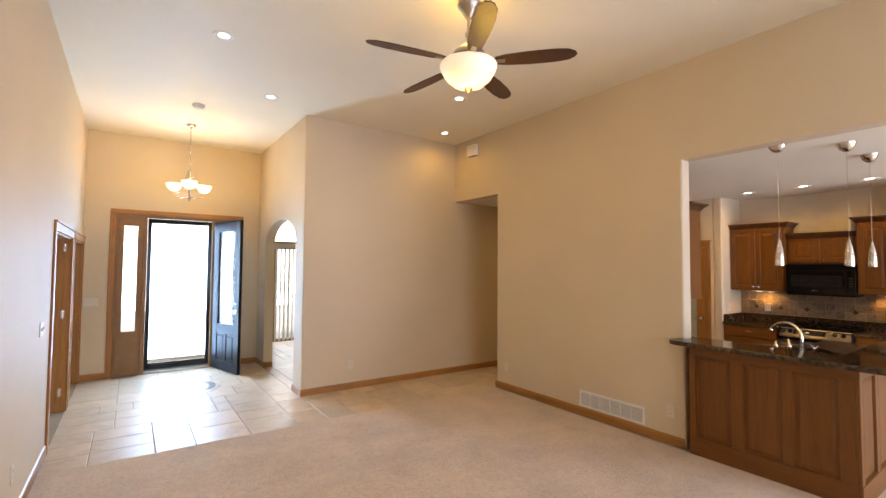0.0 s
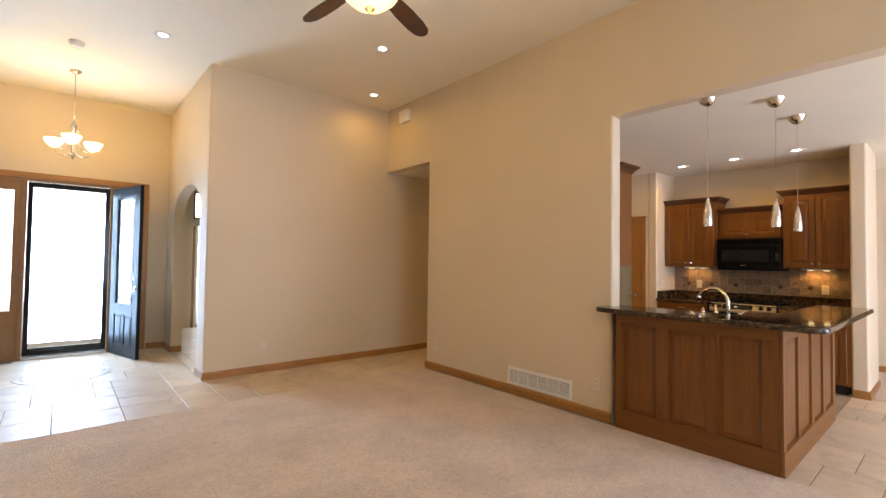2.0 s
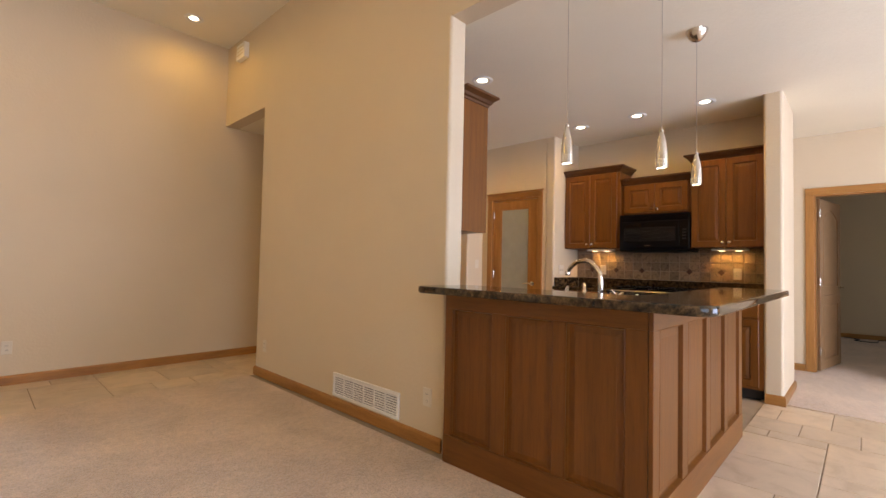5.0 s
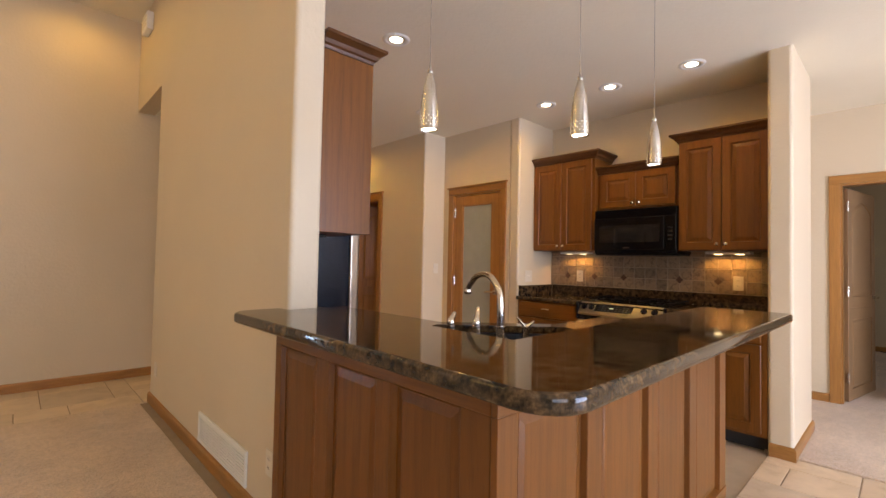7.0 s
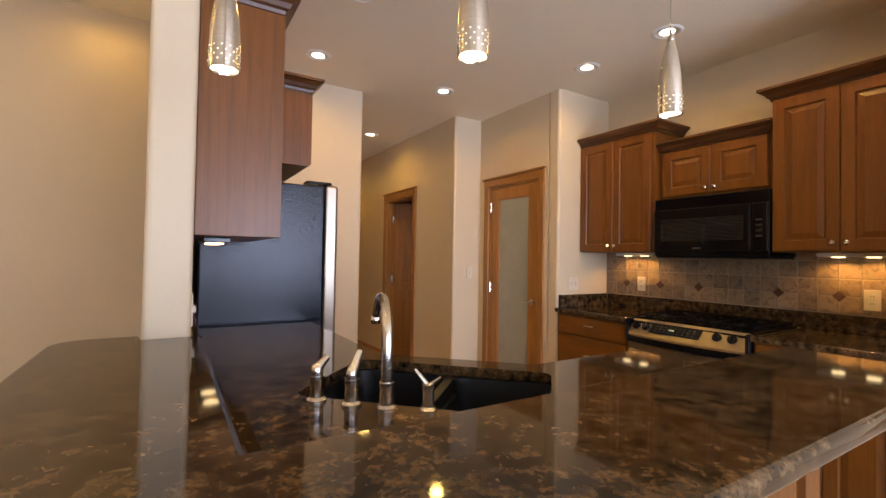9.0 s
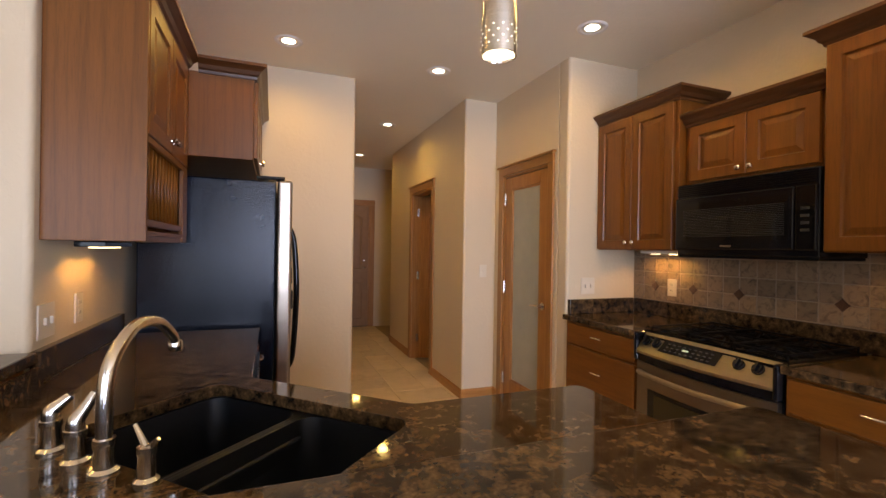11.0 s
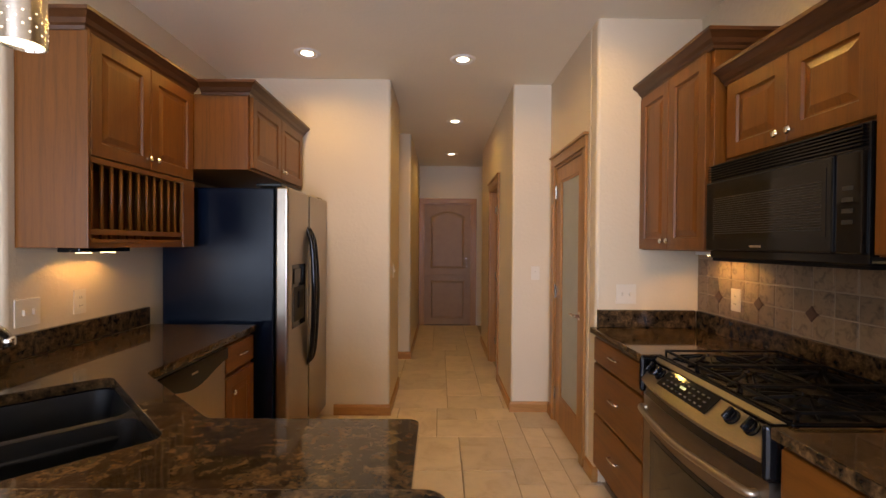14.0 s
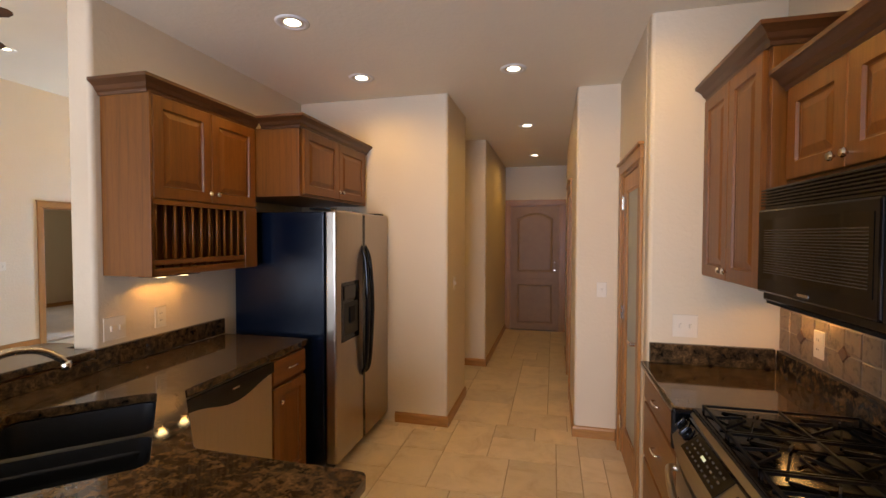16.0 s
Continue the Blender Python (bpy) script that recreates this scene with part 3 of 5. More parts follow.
def leaf(name, at, turn, w, h, label, mat, arch=0.10, lower=0.86, way=1, thick=0.035):
    """A two-panel door leaf hinged at its left edge, turned about it."""
    t = thing(name, at, label, "door", turn=turn)
    flat = Matrix(((1, 0, 0, 0), (0, 0, -1, 0), (0, 1, 0, 0), (0, 0, 0, 1)))
    for back in (False, True):
        for name_, v0, v1, bow in (("lower_panel", 0.0, lower, 0.0), ("upper_panel", lower, h, arch)):
            bm = raised(w, v1 - v0, thick / 2, 0.105, bow)
            bm.transform((pose(w, 0, 0, 0, 0, 180) if back else Matrix()) @ flat @ Matrix.Translation((0, v0, 0)))
            part(name_, bm, mat, t, local=True)
    return t, flat


# garage-side door at the end of the hall
casing("door_garage_frame", "-y", (5.855, 8.0, 0), 0.82, 2.085, "honey oak casing round the hall end door", 0.14, 0.085, False)
gd, flat = leaf("hall_end_door", (5.87, 8.03, 0.008), 0, 0.79, 2.058, "closed taupe two-panel door with arched top panel", M_GREYDOOR)
gm = WORLD[gd] @ flat
knob(gd, gm, 0.72, 1.00, 0.018)
knob(gd, gm, 0.72, 1.13, 0.018)
part("threshold", block(0, 0.79, -0.012, 0.0, -0.03, 0.03, 0.002, gm), M_SLOT, gd)

# side door of the hall, standing ajar
casing("door_hall_frame", "-x", (6.735, 5.66, 0), 0.725, 2.02, "honey oak casing round the hall side door", 0.12)
hd, flat = leaf("hall_side_door", (6.84, 5.63, 0.01), -34, 0.68, 1.99, "open honey oak two-panel door in the hall", M_OAK)
hm = face("-y", 6.735, 5.642, 0)
for v in (0.25, 1.02, 1.80):
    hinge(hd, hm, 0.07, v, 0.0)

# bedroom door, open into the room
casing("door_bedroom_frame", "-x", (8.9, 0.695, 0), 0.82, 2.035, "honey oak casing round the bedroom door", 0.10, 0.078, False)
bd, flat = leaf("bedroom_door", (9.02, 0.665, 0.015), -11, 0.79, 1.99, "open taupe-brown two-panel door with arched top", M_GREYDOOR)
bmx = WORLD[bd] @ flat
leaf_lever(bd, bmx, 0.73, 0.95, 0.0175, -1)
for v in (0.22, 1.02, 1.82):
    hinge(bd, bmx, 0.0, v, 0.012)

# side-room doorways of the entry
c1, m1 = casing("door_study_frame", "+x", (-0.57, 5.30, 0), 1.37, 1.97, "honey oak casing round the side room doorway", 0.13)
for v in (0.22, 1.10, 1.86):
    hinge(c1, face("-y", -0.62, 6.65, 0), 0.0, v, 0.0)
casing("door_closet_frame", "+x", (-0.57, 6.90, 0), 1.22, 1.97, "honey oak casing round the entry closet", 0.13)
cd, flat = leaf("closet_door", (-0.655, 6.92, 0.01), 90, 1.18, 1.945, "closed honey oak closet door beside the entry", M_OAK)

# ---- front door unit ----
fu = thing("entry_door_frame", (0.66, 8.25, 0), "honey oak entry frame with two narrow sidelights", "door frame", kind="structure")
fm = face("-y", -0.20, 8.25, 0)
for a, b in ((-0.068, 0.0), (1.70, 1.768)):
    part("side_casing", block(a, b, 0, 2.44, 0, 0.02, 0.004, fm), M_OAK, fu)
part("head_casing", block(-0.068, 1.768, 2.44, 2.508, 0, 0.022, 0.004, fm), M_OAK_X, fu)
for a, b in ((0.0, 0.03), (0.35, 0.40), (1.30, 1.35), (1.67, 1.70)):
    part("mullion", block(a, b, 0.0, 2.44, -0.12, 0.004, 0.003, fm), M_GREYDOOR, fu, "taupe painted mullion")
part("head_jamb", block(0.03, 1.67, 2.40, 2.44, -0.12, 0.002, 0.0, fm), M_GREYDOOR, fu)
for a in (0.03, 1.35):
    for v0, v1 in ((0.0, 0.66), (2.26, 2.40)):
        part("sidelight_panel", block(a, a + 0.32, v0, v1, -0.07, -0.02, 0.004, fm), M_GREYDOOR, fu, "taupe painted sidelight panel")
    for b in (a, a + 0.245):
        part("sidelight_stile", block(b, b + 0.075, 0.66, 2.26, -0.07, -0.02, 0.004, fm), M_GREYDOOR, fu)
    part("sidelight_rim", block(a + 0.06, a + 0.26, 0.30, 0.32, -0.02, -0.012, 0.003, fm), M_GREYDOOR, fu)
    pane = part("sidelight_pane", block(a + 0.075, a + 0.245, 0.66, 2.26, -0.05, -0.044, 0, fm), M_GLASS, fu, "clear glass sidelight pane")
    pane.visible_shadow = False
part("threshold", block(0.40, 1.30, 0.0, 0.035, -0.16, 0.03, 0.005, fm), M_FIN, fu, "bronze metal threshold")
# glazed storm door, closed
sd = thing("storm_door", (0.65, 8.36, 0.035), "closed black-framed full glass storm door", "door")
sm = face("-y", 0.205, 8.36, 0.037)
for nm, a, b, c, d in (("stile", 0, 0.055, 0, 2.36), ("stile", 0.84, 0.895, 0, 2.36), ("top_rail", 0.055, 0.84, 2.29, 2.36), ("bottom_rail", 0.055, 0.84, 0, 0.10)):
    part(nm, block(a, b, c, d, -0.03, 0.01, 0.004, sm), M_BLACK, sd)
pane = part("pane", block(0.055, 0.84, 0.10, 2.29, -0.012, -0.006, 0, sm), M_GLASS, sd, "clear glass pane")
pane.visible_shadow = False
part("closer", tube([sm @ Vector((0.09, 0.065, 0.035)), sm @ Vector((0.42, 0.065, 0.03))], 0.014, 10), M_BLACK, sd, "black tubular closer")
# main leaf, open into the entry
ed = thing("entry_door", (1.145, 8.20, 0.012), "open dark green-black entry door with leaded glass", "door", turn=-74)
em = WORLD[ed] @ Matrix(((1, 0, 0, 0), (0, 0, -1, 0), (0, 1, 0, 0), (0, 0, 0, 1)))
W, H = 0.87, 2.36
for nm, a, b, c, d in (("stile", 0, 0.15, 0, H), ("stile", W - 0.15, W, 0, H), ("rail", 0.15, W - 0.15, H - 0.14, H), ("lock_rail", 0.15, W - 0.15, 0.58, 0.70), ("rail", 0.15, W - 0.15, 0, 0.15), ("muntin", W / 2 - 0.035, W / 2 + 0.035, 0.15, 0.58)):
    part(nm, block(a, b, c, d, -0.022, 0.022, 0.003, em), M_DOORDARK, ed)
for a in (0.15, W / 2 + 0.035):
    for sgn in (1, -1):
        bm = raised(W / 2 - 0.185, 0.43, 0.022, 0.012)
        bm.transform(em @ Matrix.Translation((a, 0.15, 0)) @ (Matrix() if sgn > 0 else pose(W / 2 - 0.185, 0, 0, 0, 180, 0)))
        part("raised_panel", bm, M_DOORDARK, ed)
pane = part("pane", block(0.15, W - 0.15, 0.70, H - 0.14, -0.005, 0.005, 0, em), M_GLASS, ed, "clear leaded glass pane")
pane.visible_shadow = False
for a, b, c, d in ((0.15, 0.175, 0.70, H - 0.14), (W - 0.175, W - 0.15, 0.70, H - 0.14), (0.175, W - 0.175, 0.70, 0.725), (0.175, W - 0.175, H - 0.165, H - 0.14)):
    part("glass_bead", block(a, b, c, d, -0.02, 0.02, 0.004, em), M_DOORDARK, ed)
for a, b, c, d in ((0.23, 0.238, 0.725, H - 0.165), (W - 0.238, W - 0.23, 0.725, H - 0.165), (0.175, W - 0.175, 0.80, 0.808), (0.175, W - 0.175, H - 0.248, H - 0.24)):
    part("came", block(a, b, c, d, -0.008, 0.008, 0, em), M_SLOT, ed, "dark lead came")
leaf_lever(ed, em, W - 0.07, 0.95, 0.022, -1)
knob(ed, em, W - 0.07, 1.08, 0.022)
leaf_lever(ed, em @ pose(W, 0, 0, 0, 180, 0), 0.07, 0.95, 0.022, 1)

# porch, brick return wall and a glowing white sheet for the blown-out distance
structure("pavement", block(-3, 1.75, 8.45, 14.0, -0.20, -0.06), M_CONCRETE, "pale concrete porch and walk outside", "pavement")
ground = bmesh.new()
box(ground, -400, 400, -400, 400, -0.40, -0.22)
structure("ground", ground, M_CONCRETE, "pale dry ground reaching to the horizon", "ground")
structure("backdrop", block(-12, 14, 22, 22.1, -0.2, 12), M_OUTSIDE, "glowing white sheet for overexposed daylight beyond the entry", "backdrop")
structure("wall_outside", block(1.84, 1.96, 8.42, 10.3, -0.2, 3.4), M_CONCRETE, "pale return wall outside the entry", "wall")
brick_pillar = structure("porch_pillar", block(1.345, 1.74, 9.71, 10.1, -0.08, 3.4), M_GROUT, "brown brick porch pillar outside the entry", "pillar")


# ---- kitchen: peninsula ----


def sink_point(u, v):
    """Along the sink's width and back from its front edge."""
    k = math.sqrt(0.5)
    return (4.965 + k * u - k * v, 1.965 - k * u - k * v)


SW, SD = 0.70, 0.46


def sink_hole(grow):
    g = grow
    return rounded([sink_point(-g, -g), sink_point(SW + g, -g), sink_point(SW + g, SD + g), sink_point(-g, SD + g)], 0.04, 5)


PANEL_OUT = 0.020
pen = thing("peninsula_cabinet", (5.0, 1.2, 0.0), "stained oak peninsula with raised panel faces", "cabinet")
# carcass: knee wall behind the panels, and boxes under the lower counter
part("body", prism([(4.20, 2.06), (4.20, 0.92), (5.97, 0.92), (5.97, 1.55), (5.49, 1.55), (5.03, 1.998), (4.43, 1.998), (4.43, 2.06)], 0.0, 0.878, sink_hole(0.02)), M_CAB, pen)
part("knee_wall", prism([(4.20, 2.06), (4.20, 0.92), (5.97, 0.92), (5.97, 1.05), (4.43, 1.05), (4.43, 2.06)], 0.878, 0.978), M_CAB_X, pen)
mw_ = face("-x", 4.20, 2.06, 0.0)


def panelled(m, length, cols, prefix, top=0.892):
    """A run of raised panels: foot board, top rail, stiles and fields, each a board of its own."""
    part("foot_board", block(0, length, 0.0, 0.165, 0, PANEL_OUT + 0.004, 0.003, m), M_CAB_Y if prefix == "w" else M_CAB_X, pen)
    part("top_rail", block(0, length, top, top + 0.085, 0, PANEL_OUT, 0.002, m), M_CAB_Y if prefix == "w" else M_CAB_X, pen)
    u = 0.0
    for a, b in cols:
        part("stile", block(u, a, 0.165, top, 0, PANEL_OUT, 0.002, m), M_CAB, pen)
        bm = raised(b - a, top - 0.165, PANEL_OUT, 0.004, 0.0, 0.009)
        bm.transform(m @ Matrix.Translation((a, 0.165, 0)))
        part("raised_panel", bm, M_CAB, pen)
        u = b
    part("stile", block(u, length, 0.165, top, 0, PANEL_OUT, 0.002, m), M_CAB, pen)


panelled(mw_, 1.138, [(0.05, 0.34), (0.425, 0.70), (0.77, 1.045)], "w")
panelled(face("-y", 4.18, 0.92, 0.0), 1.79, [(0.075, 0.405), (0.49, 0.835), (0.92, 1.265), (1.35, 1.695)], "s")
panelled(face("+x", 5.97, 0.92, 0.0), 0.63, [(0.07, 0.56)], "w", 0.79)

# raised granite bar, L-shaped, and the lower counter with the corner sink
bar = rounded([(4.03, 2.20), (4.03, 0.65), (6.15, 0.65), (6.15, 1.06), (4.44, 1.06), (4.44, 2.12), (4.26, 2.12), (4.26, 2.20)], [0.10, 0.10, 0.06, 0.04, 0, 0, 0, 0], 6)
tagged(solid("bar_top", prism(bar, 0.980, 1.020, None, 0.011), M_GRANITE, True), "polished brown granite raised bar top, L-shaped", "countertop")


rim = sink_hole(0.0)
low = [(4.445, 2.985), (4.445, 1.062), (6.08, 1.062), (6.08, 1.59), (5.50, 1.59), (5.06, 2.01), (5.06, 2.985)]
low = rounded(low, [0, 0, 0.03, 0.03, 0.05, 0.05, 0], 5)
tagged(solid("countertop_sink", prism(low, 0.880, 0.916, rim, 0.008), M_GRANITE, True), "polished brown granite counter round the corner sink", "countertop")
tagged(solid("backsplash_ledge", merge(block(4.413, 4.443, 2.13, 2.985, 0.9165, 1.018, 0.004), block(4.4435, 4.456, 1.075, 2.12, 0.9165, 0.979), block(4.47, 6.0, 1.062, 1.074, 0.9165, 0.979)), M_GRANITE), "dark granite upstand behind the counter", "backsplash")

sink = thing("kitchen_sink", (*sink_point(SW / 2, SD / 2), 0.68), "black composite double-bowl corner sink", "sink")


def bowl(u0, u1):
    bm = bmesh.new()
    rings = []
    for inset, z in ((-0.02, 0.878), (0.0, 0.876), (0.012, 0.80), (0.02, 0.71), (0.045, 0.695), (0.10, 0.690)):
        q = [sink_point(u0 + inset, inset), sink_point(u1 - inset, inset), sink_point(u1 - inset, SD - inset), sink_point(u0 + inset, SD - inset)]
        rings.append([bm.verts.new((*p, z)) for p in rounded(q, max(0.03, 0.05 + inset / 2), 5)])
    for a, b in zip(rings, rings[1:]):
        for k in range(len(a)):
            bm.faces.new((a[k], a[(k + 1) % len(a)], b[(k + 1) % len(a)], b[k]))
    bm.faces.new(rings[-1])
    return bm


for u0, u1 in ((0.0, 0.335), (0.365, SW)):
    part("bowl", bowl(u0, u1), M_SINK, sink, smooth=True)
    dr = lathe([(0.0, 0.004), (0.02, 0.004), (0.038, 0.006), (0.044, 0.002), (0.044, 0.0)], 20)
    dr.transform(Matrix.Translation((*sink_point((u0 + u1) / 2, SD / 2), 0.691)))
    part("drain", dr, M_NICKEL, sink, "nickel drain", smooth=True)
part("divider", prism([sink_point(0.322, 0.006), sink_point(0.378, 0.006), sink_point(0.378, SD - 0.006), sink_point(0.322, SD - 0.006)], 0.70, 0.835, None, 0.01), M_SINK, sink)

# faucet set behind the sink
TOP = 0.916


def collar(x, y, r=0.026):
    return lathe([(0.0, 0.0), (r, 0.0), (r, 0.006), (r * 0.72, 0.012), (r * 0.68, 0.05), (r * 0.78, 0.056), (r * 0.74, 0.068), (0.0, 0.07)], 18, Matrix.Translation((x, y, TOP)))


k = math.sqrt(0.5)
fau = thing("faucet", (4.82, 1.41, TOP), "satin nickel gooseneck kitchen faucet", "faucet")
part("base_collar", collar(4.82, 1.41), M_NICKEL, fau, smooth=True)
arc = [(4.80, 1.375, TOP + 0.05), (4.80, 1.375, TOP + 0.15), (4.806, 1.392, TOP + 0.215), (4.826, 1.46, TOP + 0.268), (4.850, 1.545, TOP + 0.265), (4.868, 1.605, TOP + 0.225), (4.872, 1.62, TOP + 0.205)]
cp = curve_points([(a + 0.02, b + 0.035, c) for a, b, c in arc], 8)
part("spout", tube(cp, [0.015 - 0.003 * i / len(cp) for i in range(len(cp))], 14), M_NICKEL, fau, smooth=True)
part("aerator", lathe([(0.0, 0.0), (0.014, 0.0), (0.016, 0.006), (0.016, 0.022), (0.012, 0.028), (0.0, 0.03)], 16, Matrix.Translation((4.894, 1.661, TOP + 0.178))), M_CHROME, fau, smooth=True)


def lever_piece(name, x, y, label, tall, way, cat):
    t = thing(name, (x, y, TOP), label, cat)
    part("base_collar", collar(x, y), M_NICKEL, t, smooth=True)
    d = Vector((way[0], way[1], 0)).normalized()
    p = Vector((x, y, TOP + 0.065))
    pts = curve_points([p, p + Vector((0, 0, 0.02)), p + d * 0.012 + Vector((0, 0, 0.028 + tall * 0.3)), p + d * 0.032 + Vector((0, 0, 0.036 + tall))], 5)
    part("lever", tube(pts, [0.017 - 0.009 * (i / len(pts)) ** 1.5 for i in range(len(pts))], 12), M_NICKEL, t, smooth=True)
    return t


lever_piece("faucet_lever", 4.752, 1.478, "satin nickel faucet lever on the granite", 0.035, (1, 0.6), "faucet handle")
lever_piece("soap_dispenser", 4.683, 1.555, "satin nickel soap pump on the granite", 0.012, (1, 0.3), "soap dispenser")
sp = thing("side_sprayer", (4.905, 1.345, TOP), "satin nickel cross-handled tap on the granite", "faucet handle")
part("base_collar", collar(4.905, 1.345, 0.022), M_NICKEL, sp, smooth=True)
for a in (-0.036, 0.033):
    part("arm", tube([(4.905, 1.345, TOP + 0.062), (4.905 + a * k, 1.345 - a * k, TOP + 0.088 + 0.014 * (a < 0))], [0.007, 0.004], 8), M_NICKEL, sp, smooth=True)

# base units along the fridge side
m_fr = face("+x", 5.035, 2.0, 0.0)
dw = thing("dishwasher", (4.75, 2.31, 0.0), "stainless dishwasher with a curved black control strip", "dishwasher")
part("body", block(4.45, 5.03, 2.005, 2.615, 0.10, 0.878), M_BLACK, dw)
part("toe_kick", block(4.48, 4.97, 2.01, 2.61, 0.0, 0.10), M_SLOT, dw)
part("door", block(0.006, 0.612, 0.11, 0.872, 0, 0.022, 0.004, m_fr), M_STEEL, dw)


def dw_strip():
    pts = [(0.008, 0.870), (0.610, 0.870)] + [(0.610 - 0.602 * s / 12, 0.815 - 0.055 * (0.5 - 0.5 * math.cos(2 * math.pi * s / 12))) for s in range(13)]
    bm = prism(pts, 0.0, 0.016)
    bm.transform(m_fr @ Matrix.Translation((0, 0, 0.022)))
    return bm


part("control_strip", dw_strip(), M_BLACK, dw, "black curved control strip")
part("badge", block(0.28, 0.33, 0.825, 0.834, 0.038, 0.040, 0, m_fr), M_NICKEL, dw)
bc = thing("base_cabinet", (4.75, 2.8, 0.0), "stained oak base cabinet between dishwasher and fridge", "cabinet", "base cabinets")
part("body", block(4.45, 5.03, 2.62, 2.975, 0.10, 0.878), M_CAB, bc)
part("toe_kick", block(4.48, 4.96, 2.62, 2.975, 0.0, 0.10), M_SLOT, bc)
d = part("drawer_front", block(0.632, 0.962, 0.725, 0.862, 0, 0.02, 0.006, m_fr), M_CAB_Y, bc)
pull(d, m_fr, 0.80, 0.795, 0.02)
bm = raised(0.33, 0.58, 0.02, 0.055)
bm.transform(m_fr @ Matrix.Translation((0.632, 0.12, 0)))
d = part("door", bm, M_CAB, bc)
knob(d, m_fr, 0.68, 0.62, 0.02)

# refrigerator
fr = thing("refrigerator", (4.85, 3.48, 0.0), "stainless side-by-side refrigerator with black cabinet sides", "refrigerator")
part("cabinet", block(4.47, 5.135, 3.05, 3.975, 0.02, 1.725, 0.008), M_FRIDGE, fr, "black textured steel cabinet, reflected window blue in its colour")
part("toe_grille", block(5.0, 5.14, 3.06, 3.965, 0.0, 0.075, 0.004), M_SLOT, fr)
for a, b, lab in ((3.052, 3.475, "freezer_door"), (3.483, 3.973, "fridge_door")):
    part(lab, block(5.142, 5.222, a, b, 0.08, 1.735, 0.016, seg=3), M_STEEL, fr, "brushed stainless door")
    part("hinge_cover", block(5.03, 5.18, b - 0.10 if b > 3.6 else a, b if b > 3.6 else a + 0.10, 1.736, 1.752, 0.004), M_BLACK, fr)
for y, sgn in ((3.445, -1), (3.515, 1)):
    pts = curve_points([(5.213, y, 0.56), (5.250, y, 0.64), (5.268, y + sgn * 0.004, 0.95), (5.268, y + sgn * 0.004, 1.15), (5.250, y, 1.40), (5.213, y, 1.50)], 7)
    part("handle", tube(pts, [0.012 + 0.006 * math.sin(math.pi * i / (len(pts) - 1)) for i in range(len(pts))], 10), M_BLACK, fr, "black curved handle", smooth=True)
part("handle_trim", block(5.212, 5.222, 3.455, 3.505, 0.09, 1.72, 0.003), M_BLACK, fr)
disp = part("dispenser", block(5.212, 5.224, 3.12, 3.40, 0.86, 1.26, 0.01), M_BLACK, fr, "black water and ice dispenser")
part("recess", block(5.2245, 5.2255, 3.155, 3.365, 0.90, 1.12, 0.0), M_SLOT, disp)
part("control_panel", block(5.224, 5.230, 3.15, 3.37, 1.14, 1.235, 0.003), M_GLASSDARK, disp)
part("paddle", block(5.2255, 5.238, 3.22, 3.30, 0.98, 1.09, 0.004), M_IRON, disp)

# ---- upper cabinets ----
CROWN = [(0.0, 0.0), (0.010, 0.0), (0.014, 0.014), (0.024, 0.021), (0.033, 0.038), (0.054, 0.054), (0.062, 0.058), (0.062, 0.073), (0.0, 0.073)]


def doors(t, m, u0, u1, v0, v1, knobs, gap=0.003, rail=0.058):
    """A pair of raised-panel doors with knobs at their meeting edges."""
    mid = (u0 + u1) / 2
    for a, b, ku in ((u0, mid - gap / 2, mid - 0.030), (mid + gap / 2, u1, mid + 0.030)):
        bm = raised(b - a, v1 - v0, 0.02, rail)
        bm.transform(m @ Matrix.Translation((a, v0, 0)))
        d = part("door", bm, M_CAB, t, smooth=False)
        knob(d, m, ku, knobs, 0.02)


# by the fridge: cabinet with an open plate rack, and the deeper one above the fridge
ul = thing("plate_rack_cabinet", (4.55, 2.57, 1.37), "stained oak wall cabinet with open plate rack", "wall cabinet", "wall cabinets")
part("body", block(4.412, 4.685, 2.20, 2.965, 1.745, 2.256), M_CAB, ul)
part("side_panel", block(4.412, 4.708, 2.185, 2.20, 1.37, 2.256, 0.002), M_CAB, ul)
part("side_panel", block(4.412, 4.70, 2.95, 2.965, 1.37, 1.745), M_CAB, ul)
part("back_panel", block(4.412, 4.424, 2.20, 2.95, 1.39, 1.745), M_CAB, ul)
part("bottom_shelf", block(4.412, 4.70, 2.20, 2.95, 1.37, 1.392, 0.002), M_CAB_Y, ul)
ml = face("+x", 4.69, 2.19, 0.0)
part("rack_stile", block(0.0, 0.014, 1.372, 1.745, 0, 0.018, 0.002, ml), M_CAB, ul)
part("rack_stile", block(0.665, 0.775, 1.372, 1.745, 0, 0.018, 0.002, ml), M_CAB, ul)
part("rack_rail", block(0.014, 0.665, 1.425, 1.450, -0.012, 0.014, 0.002, ml), M_CAB_Y, ul)
part("rack_rail", block(0.014, 0.665, 1.392, 1.408, 0, 0.018, 0.002, ml), M_CAB_Y, ul)
part("rack_rail", block(0.014, 0.665, 1.722, 1.745, 0, 0.018, 0.002, ml), M_CAB_Y, ul)
for i in range(11):
    for dep in (-0.005, -0.14):
        a = ml @ Vector((0.040 + i * 0.0585, 1.448 if dep > -0.1 else 1.392, dep))
        part("dowel", tube([a, Vector((a.x, a.y, 1.745))], 0.0072, 8), M_CAB, ul, smooth=True)
doors(ul, ml, 0.012, 0.765, 1.75, 2.246, 1.80)
